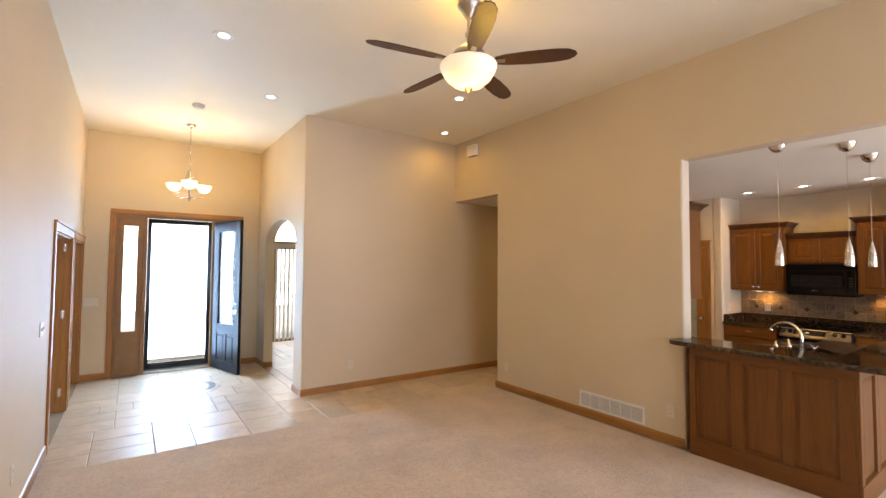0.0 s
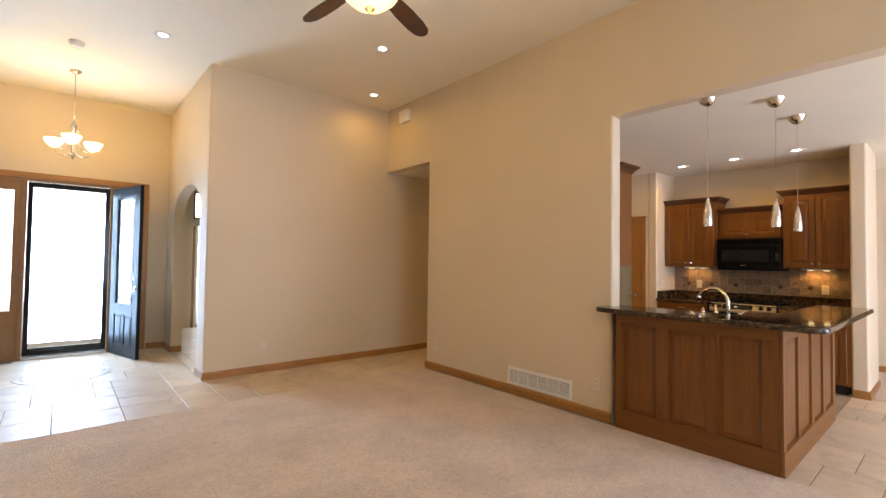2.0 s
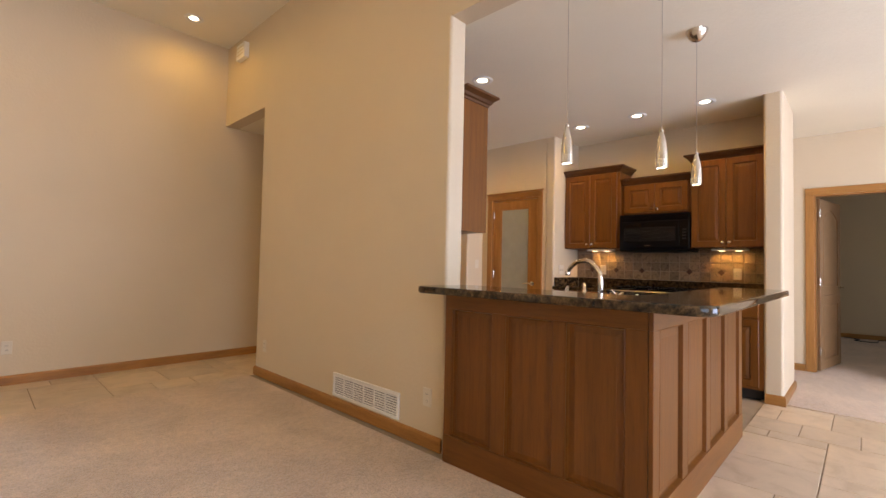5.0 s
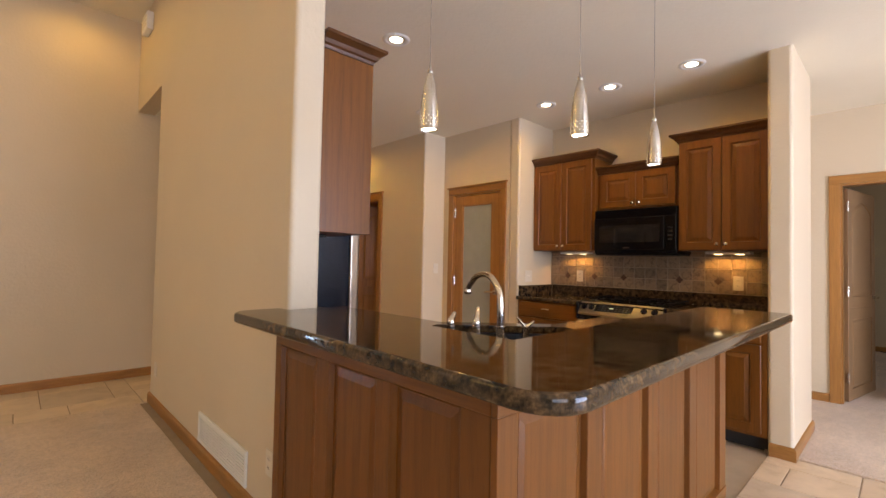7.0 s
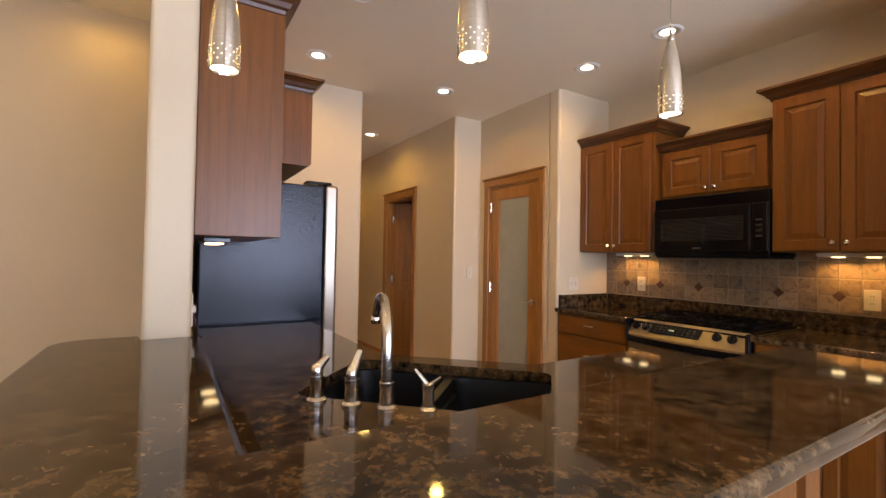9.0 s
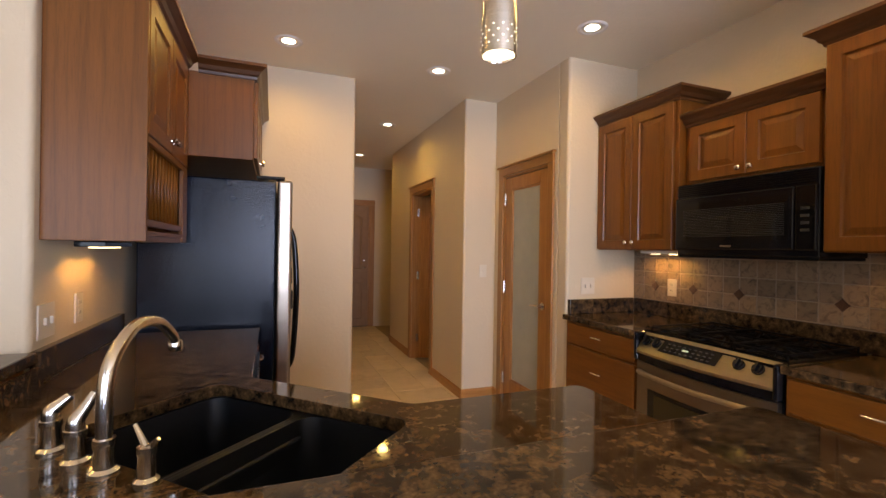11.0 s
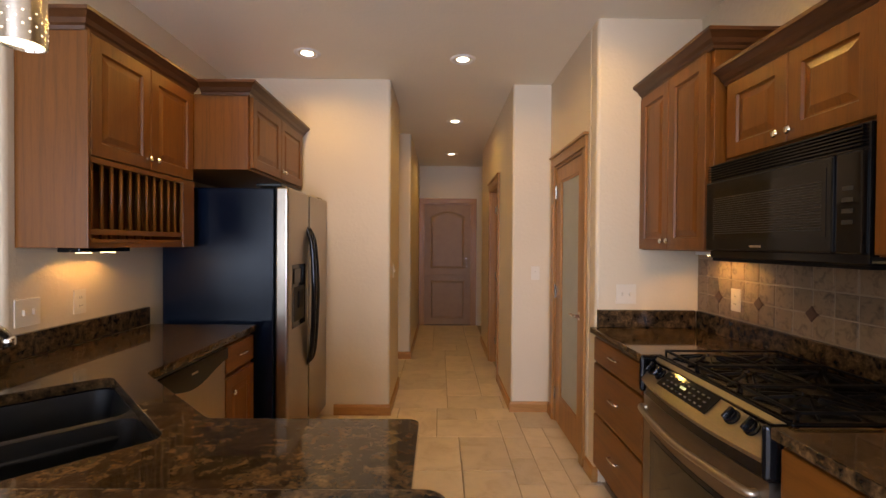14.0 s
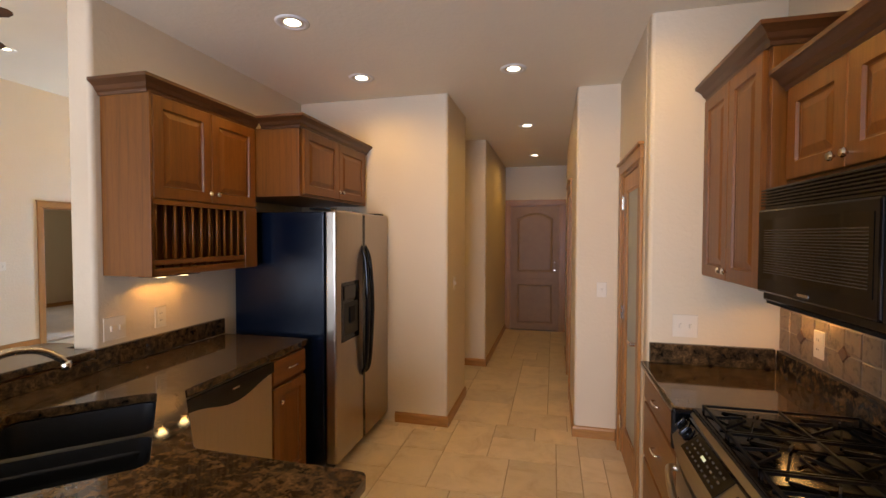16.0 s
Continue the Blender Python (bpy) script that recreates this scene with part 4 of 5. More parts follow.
uf = thing("over_fridge_cabinet", (4.72, 3.45, 1.82), "stained oak deep wall cabinet above the fridge", "wall cabinet", "wall cabinets")
part("body", block(4.412, 5.015, 2.968, 3.98, 1.82, 2.256, 0.002), M_CAB, uf)
mf = face("+x", 5.016, 2.968, 0.0)
doors(uf, mf, 0.03, 0.965, 1.835, 2.246, 1.885)
part("crown", sweep([(4.412, 2.186), (4.694, 2.186), (4.694, 2.966)], CROWN, 2.2475), M_CROWN, ul, "dark oak crown moulding")
part("crown", sweep([(4.752, 2.969), (5.018, 2.969), (5.018, 3.982)], CROWN, 2.2475), M_CROWN, uf, "dark oak crown moulding")

# range wall uppers
mr = face("-x", 7.32, 2.975, 0.0)
ca = thing("wall_cabinet", (7.49, 2.64, 1.37), "stained oak two-door wall cabinet with crown", "wall cabinet", "wall cabinets")
part("body", block(7.32, 7.658, 2.30, 2.975, 1.37, 2.256, 0.002), M_CAB, ca)
doors(ca, mr, 0.004, 0.645, 1.375, 2.246, 1.42)
part("crown", sweep([(7.318, 2.976), (7.318, 2.301), (7.655, 2.301)], CROWN, 2.2475), M_CROWN, ca, "dark oak crown moulding")
cc = thing("wall_cabinet", (7.49, 1.25, 1.37), "stained oak two-door wall cabinet with crown", "wall cabinet", "wall cabinets")
part("body", block(7.32, 7.658, 0.921, 1.565, 1.37, 2.256, 0.002), M_CAB, cc)
doors(cc, mr, 1.415, 2.028, 1.375, 2.246, 1.42)
part("crown", sweep([(7.655, 1.564), (7.318, 1.564), (7.318, 0.922)], CROWN, 2.2475), M_CROWN, cc, "dark oak crown moulding")
cb = thing("wall_cabinet", (7.51, 1.93, 1.745), "shorter stained oak cabinet above the microwave", "wall cabinet", "wall cabinets")
part("body", block(7.37, 7.658, 1.57, 2.296, 1.745, 2.10, 0.002), M_CAB, cb)
doors(cb, face("-x", 7.37, 2.296, 0.0), 0.035, 0.690, 1.765, 2.08, 1.80)
part("crown", sweep([(7.368, 2.296), (7.368, 1.572)], CROWN, 2.084), M_CROWN, cb, "dark oak crown moulding")

mv = thing("microwave", (7.45, 1.93, 1.335), "black over-range microwave with mesh window", "microwave")
part("body", block(7.302, 7.655, 1.573, 2.292, 1.345, 1.742, 0.006), M_BLACK, mv)
mm = face("-x", 7.302, 2.292, 0.0)
part("door", block(0.005, 0.628, 1.375, 1.665, 0, 0.022, 0.008, mm), M_BLACK, mv)
part("window", block(0.045, 0.605, 1.425, 1.63, 0.022, 0.0235, 0, mm), M_GLASSDARK, mv, "dark mesh window")
for i in range(18):
    part("mesh_line", block(0.06, 0.59, 1.446 + i * 0.0085, 1.4488 + i * 0.0085, 0.0236, 0.0244, 0, mm), M_MESH, mv)
part("control_panel", block(0.631, 0.716, 1.375, 1.665, 0, 0.020, 0.006, mm), M_GLASSDARK, mv)
for i in range(4):
    part("button", block(0.655, 0.690, 1.46 + i * 0.032, 1.472 + i * 0.032, 0.020, 0.022, 0.001, mm), M_MESH, mv)
for i in range(6):
    part("vent_slat", block(0.01, 0.71, 1.677 + i * 0.0105, 1.682 + i * 0.0105, 0, 0.016, 0.001, mm), M_BLACK, mv)
part("bottom_plate", block(7.31, 7.65, 1.58, 2.285, 1.333, 1.345, 0.003), M_IRON, mv)
part("badge", block(0.28, 0.34, 1.392, 1.400, 0.022, 0.0232, 0, mm), M_NICKEL, mv)


# range wall base units and counters
def drawers(t, m, u0, u1, rows):
    for v0, v1 in rows:
        d = part("drawer_front", block(u0, u1, v0, v1, 0, 0.02, 0.006, m), M_CAB_Y, t)
        pull(d, m, (u0 + u1) / 2, (v0 + v1) / 2 + 0.01, 0.02)


mb = face("-x", 7.055, 2.975, 0.0)
b1 = thing("drawer_base", (7.35, 2.64, 0.0), "stained oak three-drawer base cabinet", "cabinet", "base cabinets")
part("body", block(7.055, 7.655, 2.318, 2.975, 0.10, 0.878), M_CAB, b1)
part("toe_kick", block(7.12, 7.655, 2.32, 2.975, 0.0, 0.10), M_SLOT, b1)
drawers(b1, mb, 0.025, 0.648, [(0.73, 0.865), (0.435, 0.715), (0.125, 0.42)])
b2 = thing("base_cabinet", (7.35, 1.24, 0.0), "stained oak base cabinet with drawer and doors", "cabinet", "base cabinets")
part("body", block(7.055, 7.655, 0.921, 1.545, 0.10, 0.878), M_CAB, b2)
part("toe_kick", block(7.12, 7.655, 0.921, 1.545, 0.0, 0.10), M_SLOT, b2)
drawers(b2, mb, 1.442, 2.02, [(0.73, 0.865)])
doors(b2, mb, 1.442, 2.02, 0.125, 0.715, 0.66)
for y0, y1 in ((2.318, 2.978), (0.921, 1.548)):
    tagged(solid("countertop_range", prism([(7.02, y0), (7.658, y0), (7.658, y1), (7.02, y1)], 0.880, 0.916, None, 0.008), M_GRANITE, True), "polished dark granite counter beside the range", "countertop")
tagged(solid("backsplash_ledge", merge(block(7.628, 7.658, 0.921, 2.948, 0.9165, 1.018, 0.003), block(7.06, 7.627, 2.948, 2.978, 0.9165, 1.018, 0.003)), M_GRANITE), "dark granite upstand along the range wall", "backsplash")

# slide-in gas range
rg = thing("gas_range", (7.35, 1.93, 0.0), "stainless slide-in gas range with cast iron grates", "range")
part("body", block(7.06, 7.625, 1.553, 2.313, 0.02, 0.900), M_BLACK, rg)
rm = face("-x", 7.06, 2.313, 0.0)


def bow(u):
    """How far the range's front bulges at u across its width."""
    return 0.030 * (1 - (2 * (u - 0.01) / 0.74 - 1) ** 2)


def bowed(u0, u1, v0, v1, w0):
    """A panel that follows the bulge of the front, w0 proud of it."""
    bm = bmesh.new()
    n = 14
    rings = []
    for i in range(n + 1):
        u = u0 + (u1 - u0) * i / n
        o = w0 + bow(u)
        rings.append([bm.verts.new(p) for p in ((u, v0, 0), (u, v0, o), (u, v1, o), (u, v1, 0))])
    for a, b in zip(rings, rings[1:]):
        for k in range(4):
            bm.faces.new((a[k], a[(k + 1) % 4], b[(k + 1) % 4], b[k]))
    bm.faces.new(rings[0])
    bm.faces.new(rings[-1][::-1])
    bm.transform(rm)
    return bm


part("oven_door", bowed(0.01, 0.75, 0.21, 0.755, 0.03), M_PANELSTEEL, rg, "brushed stainless oven door", smooth=True)
part("window_frame", bowed(0.10, 0.66, 0.27, 0.625, 0.032), M_BLACK, rg, smooth=True)
part("window", bowed(0.15, 0.61, 0.29, 0.605, 0.034), M_OVENGLASS, rg, "dark oven window", smooth=True)
part("storage_drawer", bowed(0.01, 0.75, 0.05, 0.20, 0.03), M_PANELSTEEL, rg, smooth=True)
hp = curve_points([rm @ Vector((0.05, 0.705, 0.035)), rm @ Vector((0.08, 0.708, 0.072)), rm @ Vector((0.38, 0.708, 0.108)), rm @ Vector((0.68, 0.708, 0.072)), rm @ Vector((0.71, 0.705, 0.035))], 7)
part("oven_handle", tube(hp, 0.013, 12), M_STEEL, rg, smooth=True)
part("underpanel", bowed(0.004, 0.756, 0.762, 0.806, 0.036), M_BLACK, rg, smooth=True)
CP = Matrix.Translation((0, 0.832, 0.042)) @ Matrix.Rotation(radians(-52), 4, "X")


def control_face():
    """The sloping steel control panel, bowed at its front."""
    bm = bmesh.new()
    n = 16
    rings = []
    for i in range(n + 1):
        s = i / n
        o = 0.036 * (1 - (2 * s - 1) ** 2)
        rings.append([bm.verts.new(p) for p in ((0.02 + 0.72 * s, 0.802, 0.040 + o), (0.02 + 0.72 * s, 0.818, 0.048 + o), (0.02 + 0.72 * s, 0.920, -0.028), (0.02 + 0.72 * s, 0.802, -0.028))])
    for a, b in zip(rings, rings[1:]):
        for k in range(4):
            bm.faces.new((a[k], a[(k + 1) % 4], b[(k + 1) % 4], b[k]))
    bm.faces.new(rings[0])
    bm.faces.new(rings[-1][::-1])
    bm.transform(rm)
    return bm


cp_ = part("control_panel", control_face(), M_PANELSTEEL, rg, "brushed stainless sloping control panel", smooth=True)
for u in (-0.002, 0.738):
    part("end_cap", block(u, u + 0.024, 0.76, 0.916, -0.03, 0.050, 0.012, rm), M_BLACK, rg, "black plastic end cap")


def on_panel(u, s):
    """A pose on the sloping panel: s runs from its front to its back edge, z along its normal."""
    o = 0.036 * (1 - (2 * (u - 0.02) / 0.72 - 1) ** 2)
    a, b = Vector((u, 0.818, 0.048 + o)), Vector((u, 0.920, -0.028))
    up = (b - a).normalized()
    right = Vector((1, 0, 0))
    out = right.cross(up)
    return rm @ Matrix.Translation(a + (b - a) * s) @ Matrix((right, up, out)).transposed().to_4x4()


part("display", block(-0.16, 0.16, -0.038, 0.038, 0.001, 0.003, 0, on_panel(0.335, 0.5)), M_GLASSDARK, cp_, "dark touch panel")
for i in range(9):
    for j in range(3):
        if not (3 <= i <= 4 and j == 1):
            part("key_mark", block(-0.13 + i * 0.03, -0.115 + i * 0.03, -0.026 + j * 0.021, -0.020 + j * 0.021, 0.003, 0.0036, 0, on_panel(0.335, 0.5)), M_KEY, cp_)
part("clock_display", block(-0.036, -0.002, -0.004, 0.006, 0.003, 0.0038, 0, on_panel(0.335, 0.5)), glow("green_display", (0.35, 0.8, 0.1), 0.25), cp_)
for u in (0.065, 0.135, 0.585, 0.665):
    bm = lathe([(0.0, 0.0), (0.026, 0.0), (0.026, 0.006), (0.021, 0.009), (0.020, 0.018), (0.0, 0.020)], 18)
    bm = merge(bm, block(-0.006, 0.006, -0.022, 0.022, 0.010, 0.030, 0.003))
    bm.transform(on_panel(u, 0.5))
    part("knob", bm, M_BLACK, rg, "black control knob", smooth=True)
part("cooktop", block(7.082, 7.625, 1.553, 2.313, 0.900, 0.921, 0.006), M_ENAMEL, rg, "black enamel cooktop")
part("cooktop_rim", block(7.090, 7.099, 1.57, 2.296, 0.921, 0.925, 0.002), M_ENAMEL, rg)
for bx, by, r in ((7.235, 1.69, 0.045), (7.235, 2.17, 0.05), (7.485, 1.72, 0.05), (7.49, 2.14, 0.04), (7.37, 1.93, 0.045)):
    part("burner", lathe([(0.0, 0.0), (r * 1.5, 0.0), (r * 1.4, 0.003), (r, 0.006), (r, 0.012), (r * 0.9, 0.015), (0.0, 0.016)], 20, Matrix.Translation((bx, by, 0.9205))), M_IRON, rg, smooth=True)


def grate(y0, y1):
    """One cast-iron grate: a frame on feet and fingers towards the burners."""
    bm = bmesh.new()
    x0, x1, z0, z1, w = 7.112, 7.605, 0.937, 0.945, 0.0068
    for a, b, c, d in ((x0, x1, y0, y0 + w), (x0, x1, y1 - w, y1), (x0, x0 + w, y0, y1), (x1 - w, x1, y0, y1), ((x0 + x1) / 2 - w / 2, (x0 + x1) / 2 + w / 2, y0, y1)):
        box(bm, a, b, c, d, z0, z1)
    ym = (y0 + y1) / 2
    for cx in (7.235, 7.485):
        for ang in range(0, 360, 45):
            a = radians(ang + 22.5)
            p = Vector((cx + 0.030 * math.cos(a), ym + 0.030 * math.sin(a), 0.945))
            q = Vector((min(max(cx + 0.15 * math.cos(a), x0 + 0.004), x1 - 0.004), min(max(ym + 0.15 * math.sin(a), y0 + 0.004), y1 - 0.004), 0.921))
            d = q - p
            box(bm, 0, d.length, -0.0030, 0.0030, -0.0045, 0.0045, Matrix.Translation(p) @ d.to_track_quat("X", "Z").to_matrix().to_4x4())
    for fx in (x0, x1 - w):
        for fy in (y0, y1 - w):
            box(bm, fx, fx + w, fy, fy + w, 0.921, z0)
    return bm


for y0, y1 in ((1.575, 1.808), (1.815, 2.048), (2.055, 2.288)):
    part("grate", grate(y0, y1), M_IRON, rg, "black cast iron grate")

# ---- lamps and ceiling things ----
CAN_POWER_HIGH, CAN_POWER_LOW, CAN_POWER_RANGE = 17, 24, 16


def can_light(x, y, z, power):
    t = thing("recessed_light", (x, y, z), "lit white recessed can light in the ceiling", "ceiling light", "recessed can lights")
    part("trim", lathe([(0.060, -0.002), (0.064, -0.006), (0.076, -0.008), (0.088, -0.005), (0.092, 0.0), (0.060, 0.0)], 28, Matrix.Translation((x, y, z))), M_WHITE, t, "white trim ring", smooth=True)
    # no real recess: a darker cream ring carries the can's inner shade
    part("baffle", lathe([(0.044, -0.0010), (0.060, -0.0045), (0.060, 0.0), (0.044, 0.0)], 28, Matrix.Translation((x, y, z))), M_IVORY, t, "cream ring, recess shade put in its colour", smooth=True)
    part("lens", lathe([(0.0, -0.0015), (0.0438, -0.0015), (0.0438, 0.0), (0.0, 0.0)], 24, Matrix.Translation((x, y, z))), M_CAN, t, "glowing lens")
    lamp("can_lamp", "SPOT", pose(x, y, z - 0.015), power, WARM, radius=0.05, cone=(170, 0.75))


for x, y in ((0.60, 4.18), (1.29, 5.39), (3.11, 4.13), (3.75, 5.33)):
    can_light(x, y, HI, CAN_POWER_HIGH)
for x, y in ((5.19, 2.63), (5.20, 3.50), (6.29, 3.58), (6.29, 5.20), (6.30, 6.95)):
    can_light(x, y, LO, CAN_POWER_LOW)
for x, y in ((6.92, 2.59), (6.92, 1.97), (6.92, 1.35)):
    can_light(x, y, LO, CAN_POWER_RANGE)


def pendant(x, y):
    t = thing("pendant_lamp", (x, y, 1.70), "slim brushed nickel pendant lamp with pierced rim", "pendant lamp", "pendants over the bar")
    part("canopy", lathe([(0.0, -0.072), (0.012, -0.071), (0.034, -0.060), (0.054, -0.036), (0.065, -0.008), (0.067, 0.0), (0.0, 0.0)], 24, Matrix.Translation((x, y, LO))), M_NICKEL, t, "satin nickel dome canopy", smooth=True)
    part("cord", tube([(x, y, LO - 0.07), (x, y, 1.925)], 0.0013, 6), M_FIN, t, "thin grey cord")
    part("shade", lathe([(0.027, 0.006), (0.0285, 0.0), (0.0315, 0.0), (0.0315, 0.045), (0.0300, 0.085), (0.0265, 0.120), (0.0205, 0.155), (0.0140, 0.182), (0.0095, 0.198), (0.0085, 0.202)], 28, Matrix.Translation((x, y, 1.70))), M_PENDANT, t, "brushed nickel bullet shade", smooth=True)
    part("cap", lathe([(0.0085, 0.200), (0.0100, 0.203), (0.0095, 0.212), (0.0045, 0.217), (0.0030, 0.232), (0.0, 0.233)], 16, Matrix.Translation((x, y, 1.70))), M_FIN, t, smooth=True)
    part("bulb", lathe([(0.0, 0.0), (0.026, 0.003), (0.026, 0.006), (0.0, 0.008)], 18, Matrix.Translation((x, y, 1.702))), M_CAN, t, "glowing bulb face")
    for row in range(4):
        for kk in range(12):
            a = 2 * math.pi * (kk + 0.5 * row) / 12
            part("perforation", lathe([(0.0, 0.0), (0.0016, 0.0), (0.0012, 0.0006), (0.0, 0.0007)], 6, Matrix.Translation((x, y, 1.714 + row * 0.010)) @ Matrix.Rotation(a, 4, "Z") @ Matrix.Translation((0.0313, 0, 0)) @ Matrix.Rotation(radians(90), 4, "Y")), M_SHADE, t)
    lamp("pendant_lamp_bulb", "SPOT", pose(x, y, 1.695), 3.0, WARM, radius=0.025, cone=(100, 0.8))


M_PENDANT = steel("brushed_nickel_shade", (0.62, 0.58, 0.53), 0.20, (14, 14, 260))
for x, y in ((4.43, 1.43), (4.84, 1.08), (5.485, 1.067)):
    pendant(x, y)

# ceiling fan at rest
FX, FY = 2.02, 2.57
fan = thing("ceiling_fan", (FX, FY, 2.98), "five-bladed dark ceiling fan with lit alabaster bowl", "ceiling fan")
here = Matrix.Translation((FX, FY, 0))
part("canopy", lathe([(0.0, HI - 0.125), (0.022, HI - 0.124), (0.028, HI - 0.115), (0.062, HI - 0.062), (0.086, HI - 0.035), (0.089, HI - 0.020), (0.082, HI - 0.010), (0.080, HI), (0.0, HI)], 28, here), M_FIN, fan, "brushed nickel canopy", smooth=True)
part("downrod", tube([(FX, FY, HI - 0.12), (FX, FY, 3.33)], 0.012, 12), M_FIN, fan, smooth=True)
part("rod_collar", lathe([(0.012, 3.425), (0.026, 3.420), (0.026, 3.392), (0.018, 3.385), (0.016, 3.345), (0.012, 3.34)], 20, here), M_FIN, fan, smooth=True)
part("motor", lathe([(0.0, 3.345), (0.032, 3.342), (0.038, 3.322), (0.068, 3.305), (0.105, 3.280), (0.122, 3.255), (0.122, 3.235), (0.100, 3.222), (0.104, 3.205), (0.130, 3.192), (0.130, 3.176), (0.0, 3.17)], 32, here), M_FIN, fan, "brushed nickel motor housing", smooth=True)
part("bowl", lathe([(0.205, 3.178), (0.213, 3.165), (0.205, 3.13), (0.17, 3.07), (0.11, 3.02), (0.05, 2.998), (0.0, 2.994)], 36, here), M_BOWL, fan, "lit alabaster glass bowl", smooth=True)
part("finial", lathe([(0.0, 2.996), (0.032, 2.994), (0.034, 2.988), (0.020, 2.980), (0.010, 2.968), (0.0, 2.964)], 18, here), M_FIN, fan, smooth=True)


def blade():
    bm = bmesh.new()
    outline = [(0.20, 0.040), (0.28, 0.058), (0.45, 0.070), (0.62, 0.070), (0.72, 0.058), (0.768, 0.030)]
    pts = [(r, w) for r, w in outline] + [(0.78, 0.0)] + [(r, -w) for r, w in outline[::-1]]
    bm = prism(pts, -0.004, 0.004, None, 0.002)
    return bm


for kk in range(5):
    spin = here @ Matrix.Translation((0, 0, 3.19)) @ Matrix.Rotation(radians(-47 + 72 * kk), 4, "Z") @ Matrix.Rotation(radians(-12), 4, "X")
    bm = blade()
    bm.transform(spin)
    bl = part("blade", bm, M_BLADE, fan, "dark walnut fan blade")
    part("blade_iron", block(0.10, 0.27, -0.018, 0.018, -0.012, -0.004, 0.003, spin), M_FIN, bl)
lamp("fan_lamp", "POINT", pose(FX, FY, 3.42), 9, WARM, radius=0.10)
lamp("fan_lamp_down", "POINT", pose(FX, FY, 2.76), 14, WARM, radius=0.12)

# entry chandelier
CX, CY = 0.64, 7.13
ch = thing("chandelier", (CX, CY, 2.56), "small nickel chandelier with three lit glass shades", "chandelier")
here = Matrix.Translation((CX, CY, 0))
part("canopy", lathe([(0.0, HI - 0.045), (0.02, HI - 0.043), (0.06, HI - 0.015), (0.065, HI), (0.0, HI)], 24, here), M_NICKEL, ch, smooth=True)
part("chain", tube([(CX, CY, HI - 0.04), (CX, CY, 3.02)], 0.006, 8), M_NICKEL, ch, smooth=True)
part("stem", lathe([(0.0, 3.03), (0.012, 3.025), (0.030, 2.99), (0.035, 2.95), (0.018, 2.90), (0.012, 2.75), (0.020, 2.66), (0.030, 2.63), (0.018, 2.60), (0.012, 2.575), (0.0, 2.56)], 20, here), M_NICKEL, ch, smooth=True)
for kk in range(3):
    a = radians(-95 + 120 * kk)
    ca_, sa_ = math.cos(a), math.sin(a)
    q = lambda r, z: (CX + ca_ * r, CY + sa_ * r, z)
    arm = part("arm", tube(curve_points([q(0.02, 2.64), q(0.10, 2.615), q(0.18, 2.64), q(0.215, 2.71)], 6), 0.007, 8), M_NICKEL, ch, smooth=True)
    part("upper_arm", tube(curve_points([q(0.02, 2.95), q(0.055, 2.90), q(0.05, 2.80), q(0.10, 2.70), q(0.19, 2.69)], 6), 0.004, 8), M_NICKEL, ch, smooth=True)
    part("shade", lathe([(0.022, 2.715), (0.03, 2.712), (0.06, 2.73), (0.085, 2.765), (0.097, 2.81), (0.094, 2.81), (0.080, 2.768), (0.055, 2.738), (0.022, 2.722)], 24, Matrix.Translation((CX + ca_ * 0.215, CY + sa_ * 0.215, 0))), M_SHADE, ch, "lit frosted glass shade", smooth=True)
    lamp("chandelier_bulb", "POINT", pose(*q(0.215, 2.84)), 13.0, (1.0, 0.62, 0.16), radius=0.04)

sm_ = thing("smoke_detector", (0.63, 6.19, HI), "round white smoke detector on the ceiling", "smoke detector")
part("body", lathe([(0.0, -0.045), (0.045, -0.044), (0.062, -0.030), (0.070, -0.012), (0.070, 0.0), (0.0, 0.0)], 24, Matrix.Translation((0.63, 6.19, HI))), M_WHITE, sm_, smooth=True)
part("ring", lathe([(0.046, -0.0455), (0.050, -0.0455), (0.050, -0.042), (0.046, -0.042)], 24, Matrix.Translation((0.63, 6.19, HI))), M_IVORY, sm_)


# under-cabinet lights
def under_light(x, y, label, shell, power):
    t = thing("under_cabinet_light", (x, y, 1.345), label, "cabinet light", "under-cabinet lights")
    part("housing", block(x - 0.05, x + 0.05, y - 0.16, y + 0.16, 1.348, 1.369, 0.004), shell, t)
    for dy in (-0.075, 0.075):
        part("lens", lathe([(0.0, 0.0), (0.030, 0.0), (0.030, 0.006), (0.0, 0.006)], 18, Matrix.Translation((x, y + dy, 1.343))), M_PUCK, t, "glowing puck lens")
        lamp("puck_lamp", "SPOT", pose(x, y + dy, 1.338), power, (1.0, 0.50, 0.13), radius=0.018, cone=(150, 0.35))


under_light(7.575, 2.63, "lit white puck light bar under the cabinet", M_WHITE, 3.0)
under_light(7.575, 1.27, "lit white puck light bar under the cabinet", M_WHITE, 3.0)
under_light(4.50, 2.50, "lit black puck light bar under the plate rack", M_BLACK, 2.0)


